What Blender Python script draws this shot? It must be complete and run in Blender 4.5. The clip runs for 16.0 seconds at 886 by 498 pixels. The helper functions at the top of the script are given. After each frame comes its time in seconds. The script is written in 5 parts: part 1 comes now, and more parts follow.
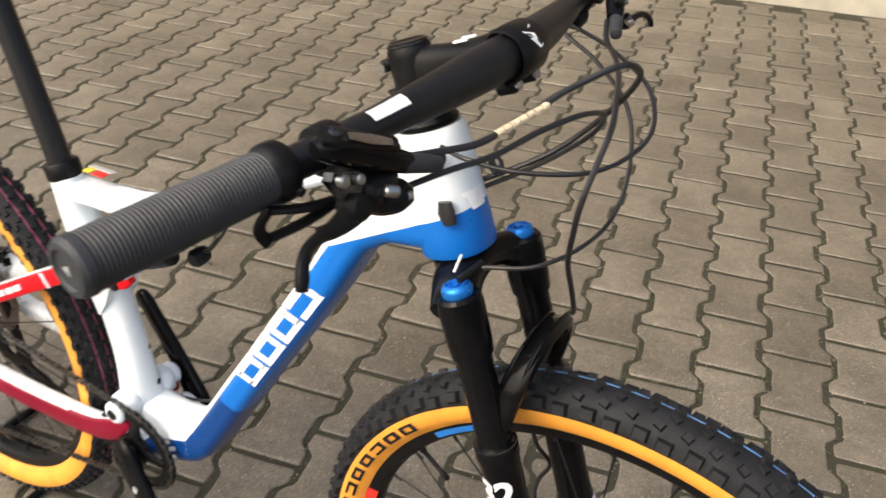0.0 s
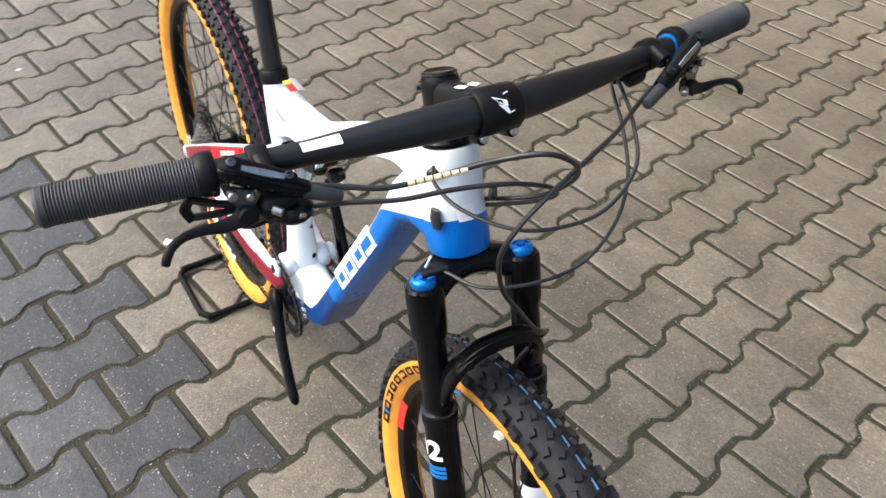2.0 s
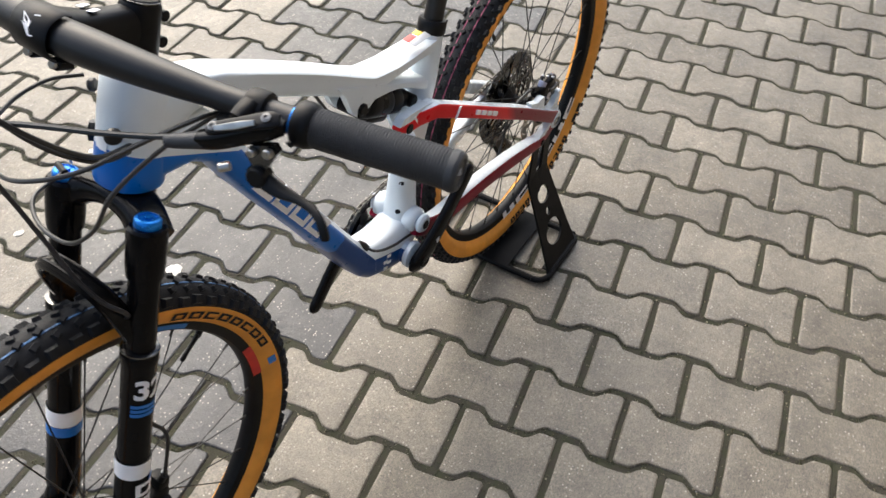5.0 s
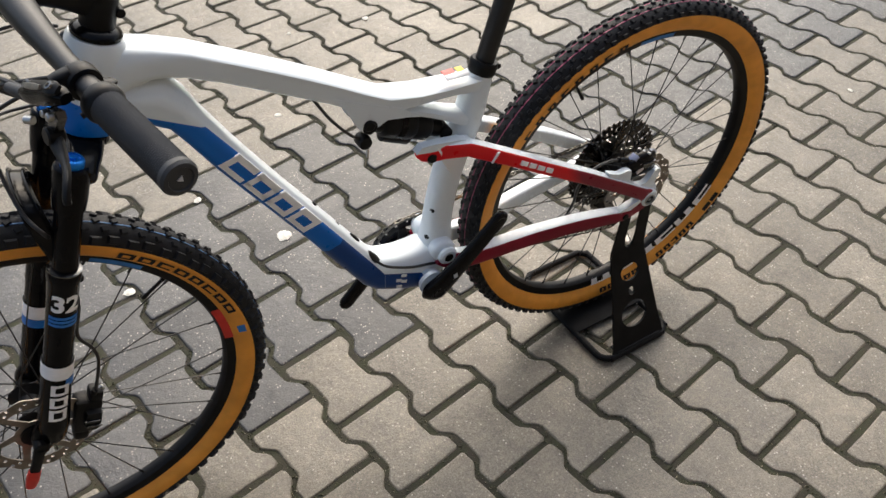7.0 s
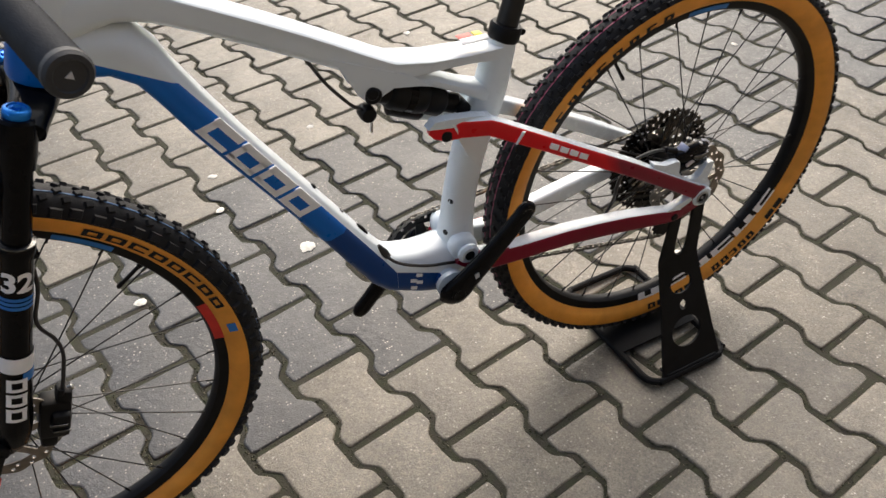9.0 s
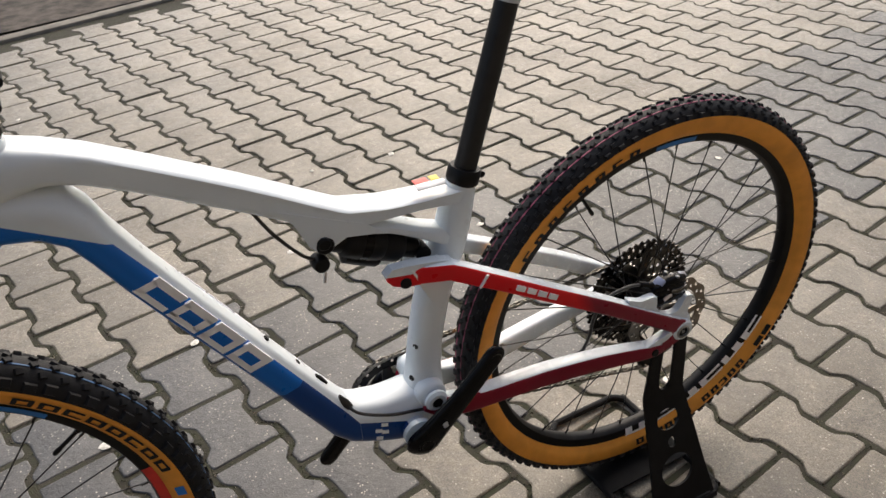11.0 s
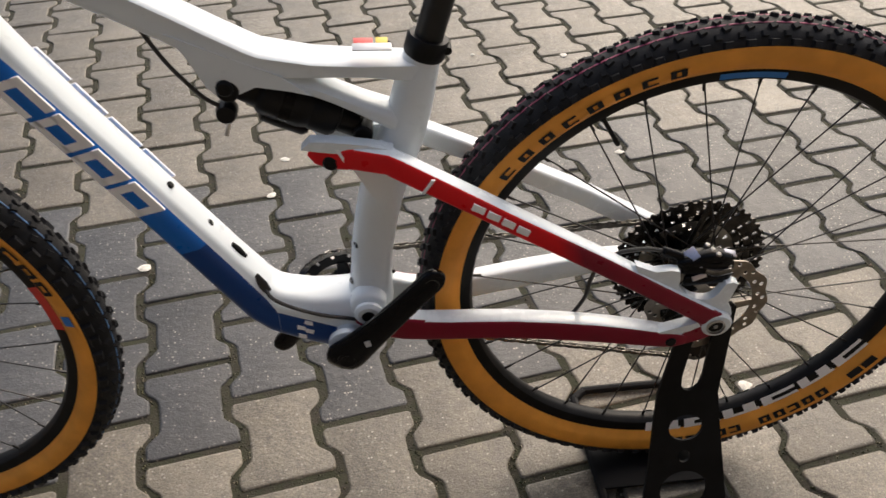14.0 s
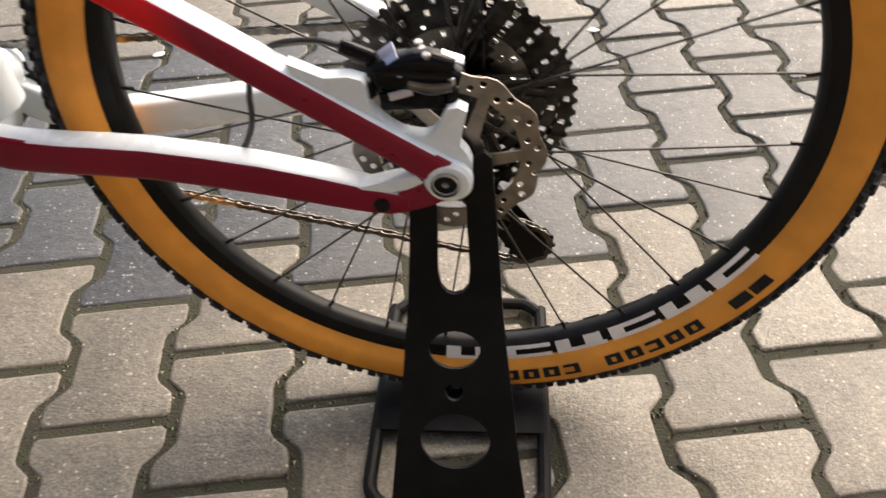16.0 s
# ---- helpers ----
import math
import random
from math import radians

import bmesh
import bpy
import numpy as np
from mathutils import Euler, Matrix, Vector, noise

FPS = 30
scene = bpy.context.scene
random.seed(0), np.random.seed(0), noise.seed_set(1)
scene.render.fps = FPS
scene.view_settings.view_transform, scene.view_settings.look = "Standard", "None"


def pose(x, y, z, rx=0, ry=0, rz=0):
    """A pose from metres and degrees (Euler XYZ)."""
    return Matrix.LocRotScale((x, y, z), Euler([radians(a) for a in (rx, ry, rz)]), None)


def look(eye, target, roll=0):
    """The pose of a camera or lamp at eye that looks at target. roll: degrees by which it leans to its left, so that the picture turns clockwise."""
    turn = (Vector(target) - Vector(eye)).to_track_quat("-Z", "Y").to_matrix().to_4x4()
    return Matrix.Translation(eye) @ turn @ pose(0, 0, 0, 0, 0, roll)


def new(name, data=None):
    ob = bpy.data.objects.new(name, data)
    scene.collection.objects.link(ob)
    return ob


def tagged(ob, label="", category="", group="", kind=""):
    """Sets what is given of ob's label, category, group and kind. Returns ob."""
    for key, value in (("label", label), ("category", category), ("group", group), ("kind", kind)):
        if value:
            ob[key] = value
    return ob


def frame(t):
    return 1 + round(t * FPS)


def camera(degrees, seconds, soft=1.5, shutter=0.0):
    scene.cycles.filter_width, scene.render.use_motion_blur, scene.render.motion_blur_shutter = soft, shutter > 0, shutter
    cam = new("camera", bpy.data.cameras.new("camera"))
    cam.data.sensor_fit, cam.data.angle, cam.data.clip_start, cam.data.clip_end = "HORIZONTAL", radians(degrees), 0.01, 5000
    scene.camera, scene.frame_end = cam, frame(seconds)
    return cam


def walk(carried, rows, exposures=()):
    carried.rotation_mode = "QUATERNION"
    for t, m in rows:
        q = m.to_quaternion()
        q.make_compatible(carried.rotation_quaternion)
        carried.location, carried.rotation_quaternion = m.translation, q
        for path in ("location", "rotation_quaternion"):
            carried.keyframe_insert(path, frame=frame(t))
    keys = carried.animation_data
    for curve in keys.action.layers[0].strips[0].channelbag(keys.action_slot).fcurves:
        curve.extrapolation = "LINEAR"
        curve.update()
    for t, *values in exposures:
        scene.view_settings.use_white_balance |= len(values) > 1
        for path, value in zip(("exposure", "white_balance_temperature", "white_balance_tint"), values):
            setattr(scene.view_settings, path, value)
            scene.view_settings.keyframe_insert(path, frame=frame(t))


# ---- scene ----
cam = camera(55.8, 16.0, shutter=0.3)
PATH = [
    (0, (1.197, -0.594, 1.253), (0.443, 0.895, 0.151), 2.5),
    (0.5, (1.226, -0.639, 1.348), (0.373, 0.696, 0.128), 2.4),
    (1, (1.361, -0.611, 1.421), (0.371, 0.571, 0.148), 2.0),
    (1.5, (1.457, -0.536, 1.451), (0.315, 0.471, 0.155), 1.6),
    (2, (1.476, -0.393, 1.442), (0.243, 0.42, 0.094), 2.4),
    (2.5, (1.506, -0.276, 1.46), (0.154, 0.245, 0.081), 0.5),
    (3, (1.604, -0.056, 1.468), (0.156, 0.166, 0.106), -0.7),
    (3.5, (1.582, 0.128, 1.449), (0.117, 0.116, 0.088), -0.6),
    (4, (1.459, 0.279, 1.443), (0.05, 0.07, 0.04), 2.6),
    (4.5, (1.399, 0.436, 1.413), (0.091, -0.062, -0.016), 2.3),
    (4.7, (1.375, 0.518, 1.402), (0.101, -0.074, -0.021), 1.9),
    (6.8, (1.002, 0.894, 1.418), (0.192, -0.29, 0.024), 1.2),
    (7, (1.003, 0.932, 1.417), (0.218, -0.287, 0.039), 0.8),
    (7.5, (1.053, 1.015, 1.403), (0.248, -0.291, 0.119), -0.6),
    (8, (1.068, 1.034, 1.363), (0.246, -0.283, 0.103), -0.3),
    (8.5, (0.978, 0.96, 1.31), (0.195, -0.364, 0.032), -0.4),
    (9, (0.912, 0.912, 1.246), (0.215, -0.447, -0.044), -2.3),
    (9.5, (0.842, 0.869, 1.212), (0.198, -0.565, -0.024), -3.8),
    (10, (0.823, 0.874, 1.24), (0.142, -0.631, 0.113), -3.7),
    (10.2, (0.823, 0.877, 1.263), (0.112, -0.642, 0.173), -3.4),
    (12.3, (0.73, 0.849, 1.216), (-0.064, -0.571, 0.052), -4.1),
    (12.5, (0.698, 0.854, 1.194), (0.001, -0.593, 0.002), -4.2),
    (13, (0.614, 0.888, 1.157), (0.189, -0.638, -0.063), -4.3),
    (13.5, (0.535, 0.876, 1.132), (0.287, -0.683, -0.096), -3.1),
    (14, (0.414, 0.819, 1.111), (0.252, -0.735, -0.137), -0.8),
    (14.5, (0.309, 0.759, 1.028), (0.21, -0.784, -0.24), 0.2),
    (15, (0.164, 0.717, 0.924), (0.16, -0.819, -0.357), 0.8),
    (15.5, (0.053, 0.684, 0.857), (0.163, -0.826, -0.449), -0.5),
    (16, (-0.055, 0.628, 0.777), (0.112, -0.861, -0.548), -3.7),
]
walk(cam, [(t, look(eye, target, roll)) for t, eye, target, roll in PATH], exposures=[
    (0.0, 0.90, 6850, 9), (0.5, 0.92, 6500, 8), (1.5, 1.10, 6200, 7), (2.5, 1.14, 6200, 7), (3.2, 1.22, 6150, 7), (4.0, 1.18, 6250, 7), (4.7, 1.08, 6300, 7),
    (7.0, 0.69, 6450, 7), (8.5, 0.66, 6450, 7), (9.5, 0.58, 6600, 9), (10.2, 0.47, 6600, 9), (12.5, 0.40, 6550, 9), (13.5, 0.41, 6700, 9), (14.5, 0.48, 6800, 10),
    (15.0, 0.62, 6950, 10), (15.5, 0.90, 6950, 10), (16.0, 1.14, 6900, 10)])

# ---- light ----
world = bpy.data.worlds.new("overcast_sky")
scene.world = world
world.use_nodes = True
wn = world.node_tree
sky = wn.nodes.new("ShaderNodeTexSky")
sky.sky_type, sky.sun_disc = "NISHITA", False
sky.sun_elevation, sky.sun_rotation = radians(46), radians(211)
sky.air_density, sky.dust_density, sky.ozone_density = 1.0, 6.0, 1.0
wn.links.new(sky.outputs[0], wn.nodes["Background"].inputs[0])
wn.nodes["Background"].inputs[1].default_value = 0.15
sun_data = bpy.data.lights.new("sun", "SUN")
sun_data.energy, sun_data.angle, sun_data.color = 1.15, radians(90), (1.0, 0.97, 0.93)
sun = new("sun", sun_data)
sun.matrix_world = look((-1.7, -2.82, 3.4), (0, 0, 0))


# ---- materials ----
def mat(name, rgb, rough=0.5, metal=0.0, var=0.12, scale=30, bump=0.05, bscale=300, coat=0.0, rgb2=None, spec=0.5):
    m = bpy.data.materials.new(name)
    m.use_nodes = True
    nt = m.node_tree
    b = nt.nodes["Principled BSDF"]
    co = nt.nodes.new("ShaderNodeTexCoord")
    n1 = nt.nodes.new("ShaderNodeTexNoise")
    n1.inputs["Scale"].default_value, n1.inputs["Detail"].default_value = scale, 6
    nt.links.new(co.outputs["Object"], n1.inputs["Vector"])
    mix = nt.nodes.new("ShaderNodeMix")
    mix.data_type = "RGBA"
    lo = [c * (1 - var) for c in rgb]
    hi = list(rgb2) if rgb2 else [min(1, c * (1 + var)) for c in rgb]
    mix.inputs[6].default_value, mix.inputs[7].default_value = (*lo, 1), (*hi, 1)
    ramp = nt.nodes.new("ShaderNodeMapRange")
    ramp.inputs["From Min"].default_value, ramp.inputs["From Max"].default_value = 0.35, 0.65
    nt.links.new(n1.outputs["Fac"], ramp.inputs["Value"])
    nt.links.new(ramp.outputs[0], mix.inputs[0])
    nt.links.new(mix.outputs[2], b.inputs["Base Color"])
    b.inputs["Metallic"].default_value = metal
    b.inputs["Coat Weight"].default_value = coat
    b.inputs["Specular IOR Level"].default_value = spec
    n2 = nt.nodes.new("ShaderNodeTexNoise")
    n2.inputs["Scale"].default_value, n2.inputs["Detail"].default_value = bscale, 4
    nt.links.new(co.outputs["Object"], n2.inputs["Vector"])
    rr = nt.nodes.new("ShaderNodeMapRange")
    rr.inputs["To Min"].default_value, rr.inputs["To Max"].default_value = max(0.03, rough - 0.08), min(1, rough + 0.08)
    nt.links.new(n2.outputs["Fac"], rr.inputs["Value"])
    nt.links.new(rr.outputs[0], b.inputs["Roughness"])
    if bump:
        bp = nt.nodes.new("ShaderNodeBump")
        bp.inputs["Strength"].default_value, bp.inputs["Distance"].default_value = bump, 0.002
        nt.links.new(n2.outputs["Fac"], bp.inputs["Height"])
        nt.links.new(bp.outputs[0], b.inputs["Normal"])
    return m


def mathn(nt, op, a, b=None, clamp=False):
    n = nt.nodes.new("ShaderNodeMath")
    n.operation, n.use_clamp = op, clamp
    for k, v in enumerate((a, b)):
        if v is None:
            continue
        if isinstance(v, (int, float)):
            n.inputs[k].default_value = v
        else:
            nt.links.new(v, n.inputs[k])
    return n.outputs[0]


def paint(name, regions, base, crisp=3000):
    """Gloss paint with sharp-edged colour fields. Each region: a colour and a list of unions of half planes a*x + c*z + d > 0 in the bike's side view."""
    m = mat(name, base, 0.30, 0, 0.03, 9, 0.02, 60, coat=0.1, spec=0.28)
    nt = m.node_tree
    b = nt.nodes["Principled BSDF"]
    sx = nt.nodes.new("ShaderNodeSeparateXYZ")
    nt.links.new(nt.nodes["Texture Coordinate"].outputs["Object"], sx.inputs[0])
    X, Z = sx.outputs[0], sx.outputs[2]
    colour = b.inputs["Base Color"].links[0].from_socket
    for rgb, polys in regions:
        fac = None
        for poly in polys:
            f = None
            for a, c, d in poly:
                v = mathn(nt, "ADD", mathn(nt, "MULTIPLY", X, a), mathn(nt, "ADD", mathn(nt, "MULTIPLY", Z, c), d))
                v = mathn(nt, "MULTIPLY", v, crisp, True)
                f = v if f is None else mathn(nt, "MINIMUM", f, v)
            fac = f if fac is None else mathn(nt, "MAXIMUM", fac, f)
        mx = nt.nodes.new("ShaderNodeMix")
        mx.data_type = "RGBA"
        nt.links.new(fac, mx.inputs[0])
        nt.links.new(colour, mx.inputs[6])
        mx.inputs[7].default_value = (*rgb, 1)
        colour = mx.outputs[2]
    nt.links.new(colour, b.inputs["Base Color"])
    return m


def below(x0, z0, x1, z1):
    """The half plane on the lower side of a line in the side view."""
    dx, dz = x1 - x0, z1 - z0
    n = math.hypot(dx, dz)
    s = 1 if dx > 0 else -1
    a, c = s * dz / n, -s * dx / n
    return (a, c, -(a * x0 + c * z0))


def stone(name, tan, far):
    """Pressed concrete paver: a tone per stone, broad stains, aggregate flecks, fine pits."""
    m = bpy.data.materials.new(name)
    m.use_nodes = True
    nt = m.node_tree
    b = nt.nodes["Principled BSDF"]
    geo = nt.nodes.new("ShaderNodeNewGeometry")
    if far:
        rnd = geo.outputs["Random Per Island"]
    else:
        rnd = nt.nodes.new("ShaderNodeObjectInfo").outputs["Random"]
    tone = nt.nodes.new("ShaderNodeValToRGB")
    el = tone.color_ramp.elements
    el[0].color, el[1].color = (*tan[0], 1), (*tan[1], 1)
    e = el.new(0.5)
    e.color = (*tan[2], 1)
    nt.links.new(rnd, tone.inputs[0])
    pos = geo.outputs["Position"]

    def noise_at(scale, detail=5, rough=0.6):
        n = nt.nodes.new("ShaderNodeTexNoise")
        n.inputs["Scale"].default_value, n.inputs["Detail"].default_value, n.inputs["Roughness"].default_value = scale, detail, rough
        nt.links.new(pos, n.inputs["Vector"])
        return n.outputs["Fac"]

    def rng(v, a, c, lo, hi):
        r = nt.nodes.new("ShaderNodeMapRange")
        for k, w in zip(("From Min", "From Max", "To Min", "To Max"), (a, c, lo, hi)):
            r.inputs[k].default_value = w
        nt.links.new(v, r.inputs[0])
        return r.outputs[0]

    broad = rng(noise_at(5, 6), 0.3, 0.7, 0.70, 1.20)
    mid = rng(noise_at(32, 8, 0.75), 0.3, 0.7, 0.76, 1.24)
    grain = mathn(nt, "MULTIPLY", rng(noise_at(300, 3, 0.85), 0.3, 0.7, 0.42, 1.6), rng(noise_at(110, 3, 0.7), 0.3, 0.7, 0.84, 1.16))
    f = mathn(nt, "MULTIPLY", mathn(nt, "MULTIPLY", broad, mid), grain)
    vm = nt.nodes.new("ShaderNodeVectorMath")
    vm.operation = "SCALE"
    nt.links.new(tone.outputs[0], vm.inputs[0])
    nt.links.new(f, vm.inputs[3])
    vor = nt.nodes.new("ShaderNodeTexVoronoi")
    vor.inputs["Scale"].default_value = 130
    nt.links.new(pos, vor.inputs["Vector"])
    fleck = mathn(nt, "MULTIPLY", mathn(nt, "MULTIPLY", rng(vor.outputs["Distance"], 0.10, 0.30, 1, 0), rng(vor.outputs["Color"], 0.45, 0.72, 0, 1)), rng(noise_at(24, 4), 0.36, 0.62, 0.05, 0.95))
    mx = nt.nodes.new("ShaderNodeMix")
    mx.data_type = "RGBA"
    nt.links.new(fleck, mx.inputs[0])
    nt.links.new(vm.outputs[0], mx.inputs[6])
    mx.inputs[7].default_value = (0.52, 0.48, 0.41, 1)
    nt.links.new(mx.outputs[2], b.inputs["Base Color"])
    wet = mathn(nt, "MULTIPLY", rng(noise_at(2.2, 4), 0.35, 0.65, 0.74, 1.0), rng(noise_at(40), 0.3, 0.7, 0.36, 0.6))
    nt.links.new(wet, b.inputs["Roughness"])
    bp = nt.nodes.new("ShaderNodeBump")
    bp.inputs["Strength"].default_value, bp.inputs["Distance"].default_value = 0.5, 0.0025
    nt.links.new(mathn(nt, "ADD", noise_at(300, 4), mathn(nt, "MULTIPLY", noise_at(60, 4), 1.5)), bp.inputs["Height"])
    nt.links.new(bp.outputs[0], b.inputs["Normal"])
    return m


TAN = ((0.118, 0.101, 0.075), (0.176, 0.153, 0.116), (0.144, 0.125, 0.094))
GREY = ((0.030, 0.030, 0.0305), (0.056, 0.056, 0.057), (0.042, 0.042, 0.043))
M_TAN, M_TAN_FAR = stone("tan_concrete", TAN, False), stone("tan_concrete_rest", TAN, True)
M_GREY, M_GREY_FAR = stone("grey_concrete", GREY, False), stone("grey_concrete_rest", GREY, True)
M_JOINT = mat("mossy_joint_sand", (0.066, 0.055, 0.038), 0.95, 0, 0.5, 40, 1.0, 300, rgb2=(0.030, 0.032, 0.014))
M_GRIT = mat("joint_grit", (0.05, 0.05, 0.022), 0.9, 0, 0.5, 8, 0.2, 300)
gt = M_GRIT.node_tree
gr = gt.nodes.new("ShaderNodeValToRGB")
gr.color_ramp.elements[0].color, gr.color_ramp.elements[1].color = (0.022, 0.019, 0.013, 1), (0.42, 0.37, 0.28, 1)
for at_, rgb_ in ((0.3, (0.030, 0.036, 0.013)), (0.62, (0.055, 0.055, 0.022)), (0.85, (0.10, 0.085, 0.05))):
    gr.color_ramp.elements.new(at_).color = (*rgb_, 1)
gt.links.new(gt.nodes.new("ShaderNodeNewGeometry").outputs["Random Per Island"], gr.inputs[0])
gt.links.new(gr.outputs[0], gt.nodes["Principled BSDF"].inputs["Base Color"])
M_SOIL = mat("dark_bed_soil", (0.05, 0.038, 0.03), 0.95, 0, 0.5, 14, 1.0, 60, rgb2=(0.09, 0.075, 0.06))
M_KERB = mat("grey_kerb_stone", (0.2, 0.18, 0.15), 0.85, 0, 0.2, 12, 0.5, 150)
M_PLINTH = mat("pale_plinth_render", (0.5, 0.46, 0.37), 0.85, 0, 0.12, 9, 0.4, 120)
# colour of the unseen upper wall, kept dark to dim its reflection
M_PLASTER = mat("dark_unseen_wall", (0.16, 0.13, 0.105), 0.85, 0, 0.08, 4, 0.4, 90)
M_RUBBER = mat("black_tyre_rubber", (0.0125, 0.013, 0.0148), 0.6, 0, 0.3, 60, 0.3, 500, spec=0.22)
M_SKIN = mat("amber_tyre_sidewall", (0.79, 0.33, 0.042), 0.55, 0, 0.1, 25, 0.25, 500)
M_BLACK = mat("satin_black_alloy", (0.006, 0.006, 0.0065), 0.4, 0, 0.3, 40, 0.03, 400, spec=0.16)
M_GLOSS = mat("gloss_black_paint", (0.004, 0.004, 0.0045), 0.16, 0, 0.3, 30, 0.0, 100, spec=0.13)
M_MATT = mat("matt_black_bar", (0.008, 0.008, 0.009), 0.42, 0, 0.2, 60, 0.06, 900, spec=0.38)
M_GRIP = mat("dark_grey_grip_rubber", (0.024, 0.026, 0.03), 0.6, 0, 0.2, 60, 0.2, 700)
M_STEEL = mat("brushed_steel", (0.42, 0.41, 0.39), 0.3, 1.0, 0.15, 80, 0.06, 500)
M_SPROCKET = mat("black_coated_steel", (0.06, 0.058, 0.057), 0.24, 1.0, 0.4, 80, 0.05, 500)
M_DARKSTEEL = mat("dark_polished_steel", (0.12, 0.12, 0.12), 0.24, 1.0, 0.3, 80, 0.05, 500)
M_CHAIN = mat("oiled_chain_steel", (0.17, 0.16, 0.145), 0.32, 1.0, 0.35, 90, 0.05, 500)
M_FIN = mat("pale_anodised_alloy", (0.50, 0.49, 0.55), 0.3, 0.9, 0.12, 60, 0.05, 300)
M_DISC = mat("worn_brake_steel", (0.26, 0.23, 0.2), 0.42, 1.0, 0.2, 60, 0.08, 400)
M_SPOKE = mat("black_spoke_steel", (0.015, 0.015, 0.016), 0.35, 0.4, 0.2, 50, 0, 100)
M_WHITE = mat("white_print", (0.87, 0.87, 0.88), 0.4, 0, 0.05, 40, 0, 100)
M_BLUE = mat("anodised_blue", (0.01, 0.19, 0.62), 0.25, 0.55, 0.15, 60, 0.02, 300)
M_BLUEPRINT = mat("blue_print", (0.015, 0.17, 0.55), 0.4, 0, 0.1, 40, 0, 100)
M_RED = mat("red_plastic", (0.62, 0.03, 0.02), 0.4, 0, 0.1, 40, 0.03, 200)
M_CREAM = mat("cream_print", (0.62, 0.52, 0.36), 0.5, 0, 0.25, 300, 0, 100)
M_YELLOW = mat("yellow_print", (0.75, 0.55, 0.05), 0.45, 0, 0.1, 40, 0, 100)
M_SILVERPRINT = mat("silver_print", (0.5, 0.51, 0.53), 0.35, 0.2, 0.1, 40, 0, 100)
M_CABLE = mat("black_cable_housing", (0.014, 0.014, 0.015), 0.38, 0, 0.2, 90, 0.02, 300)
M_PINK = mat("pink_tread_line", (0.26, 0.05, 0.10), 0.6, 0, 0.4, 120, 0, 100)
M_BLUELINE = mat("blue_tread_line", (0.06, 0.15, 0.32), 0.6, 0, 0.4, 120, 0, 100)
M_STAND = mat("black_powder_coat", (0.005, 0.005, 0.0055), 0.5, 0, 0.3, 30, 0.12, 700, spec=0.12)
M_GUM = mat("dried_white_spot", (0.66, 0.63, 0.56), 0.8, 0, 0.2, 90, 0.6, 300)

WHITE_PAINT = (0.71, 0.77, 0.81)
BORDER = below(0.5941, 0.4806, 0.7526, 0.7375)
BAND = below(0.7764, 0.7868, 0.9132, 0.8658)
TONE = below(0.612, 0.510, 0.643, 0.501)
SHELF = below(0.444, 0.3575, 0.547, 0.4005)
BLUE, NAVY = (0.0015, 0.13, 0.50), (0.001, 0.042, 0.19)
M_FRAME = paint("white_and_blue_frame_paint", [
    (BLUE, [[BAND, (0, -1, 0.874), (1, 0, -0.7867)], [BORDER, BAND, (1, 0, -0.5433)]]),
    (NAVY, [[BORDER, TONE, (1, 0, -0.5433)], [SHELF, (-1, 0, 0.5434), (1, 0, -0.462)]]),
], WHITE_PAINT)
CRIMSON = (0.2, 0.003, 0.02)
M_STAY = paint("red_stay_paint", [
    (CRIMSON, [[(-1, 0.35, 0.026)]]),
], (0.68, 0.003, 0.010), 40)
M_CHAINSTAY = mat("dark_red_stay_paint", CRIMSON, 0.33, 0, 0.06, 12, 0.02, 60, coat=0.05, spec=0.22)
M_STAYWHITE = mat("white_stay_paint", WHITE_PAINT, 0.26, 0, 0.03, 9, 0.02, 60, coat=0.3)


# ---- mesh helpers ----
class Shape:
    """Vertices and faces of one mesh."""

    def __init__(self):
        self.v, self.f, self.m = [], [], []

    def add(self, v, f, mi=0, mx=None):
        o = len(self.v)
        self.v += [tuple(mx @ Vector(p)) if mx else tuple(p) for p in v]
        self.f += [tuple(o + i for i in q) for q in f]
        self.m += [mi] * len(f)
        return self

    def join(self, other, mx=None, mi=None):
        o = len(self.v)
        self.v += [tuple(mx @ Vector(p)) if mx else p for p in other.v]
        self.f += [tuple(o + i for i in q) for q in other.f]
        self.m += other.m if mi is None else [mi] * len(other.f)
        return self

    def mesh(self, name, mats, sharp=35):
        me = bpy.data.meshes.new(name)
        me.from_pydata(self.v, [], self.f)
        for m in mats:
            me.materials.append(m)
        if len(mats) > 1:
            me.polygons.foreach_set("material_index", self.m)
        me.polygons.foreach_set("use_smooth", [True] * len(self.f))
        me.set_sharp_from_angle(angle=radians(sharp))
        me.update()
        return me


def part(name, shape, material, parent=None, label="", sharp=35):
    mats = material if isinstance(material, (list, tuple)) else [material]
    ob = new(name, shape.mesh(name, mats, sharp))
    ob.parent = parent
    return tagged(ob, label)


def empty(name, m=Matrix()):
    ob = new(name)
    ob.empty_display_size = 0.1
    ob.matrix_world = m
    return ob


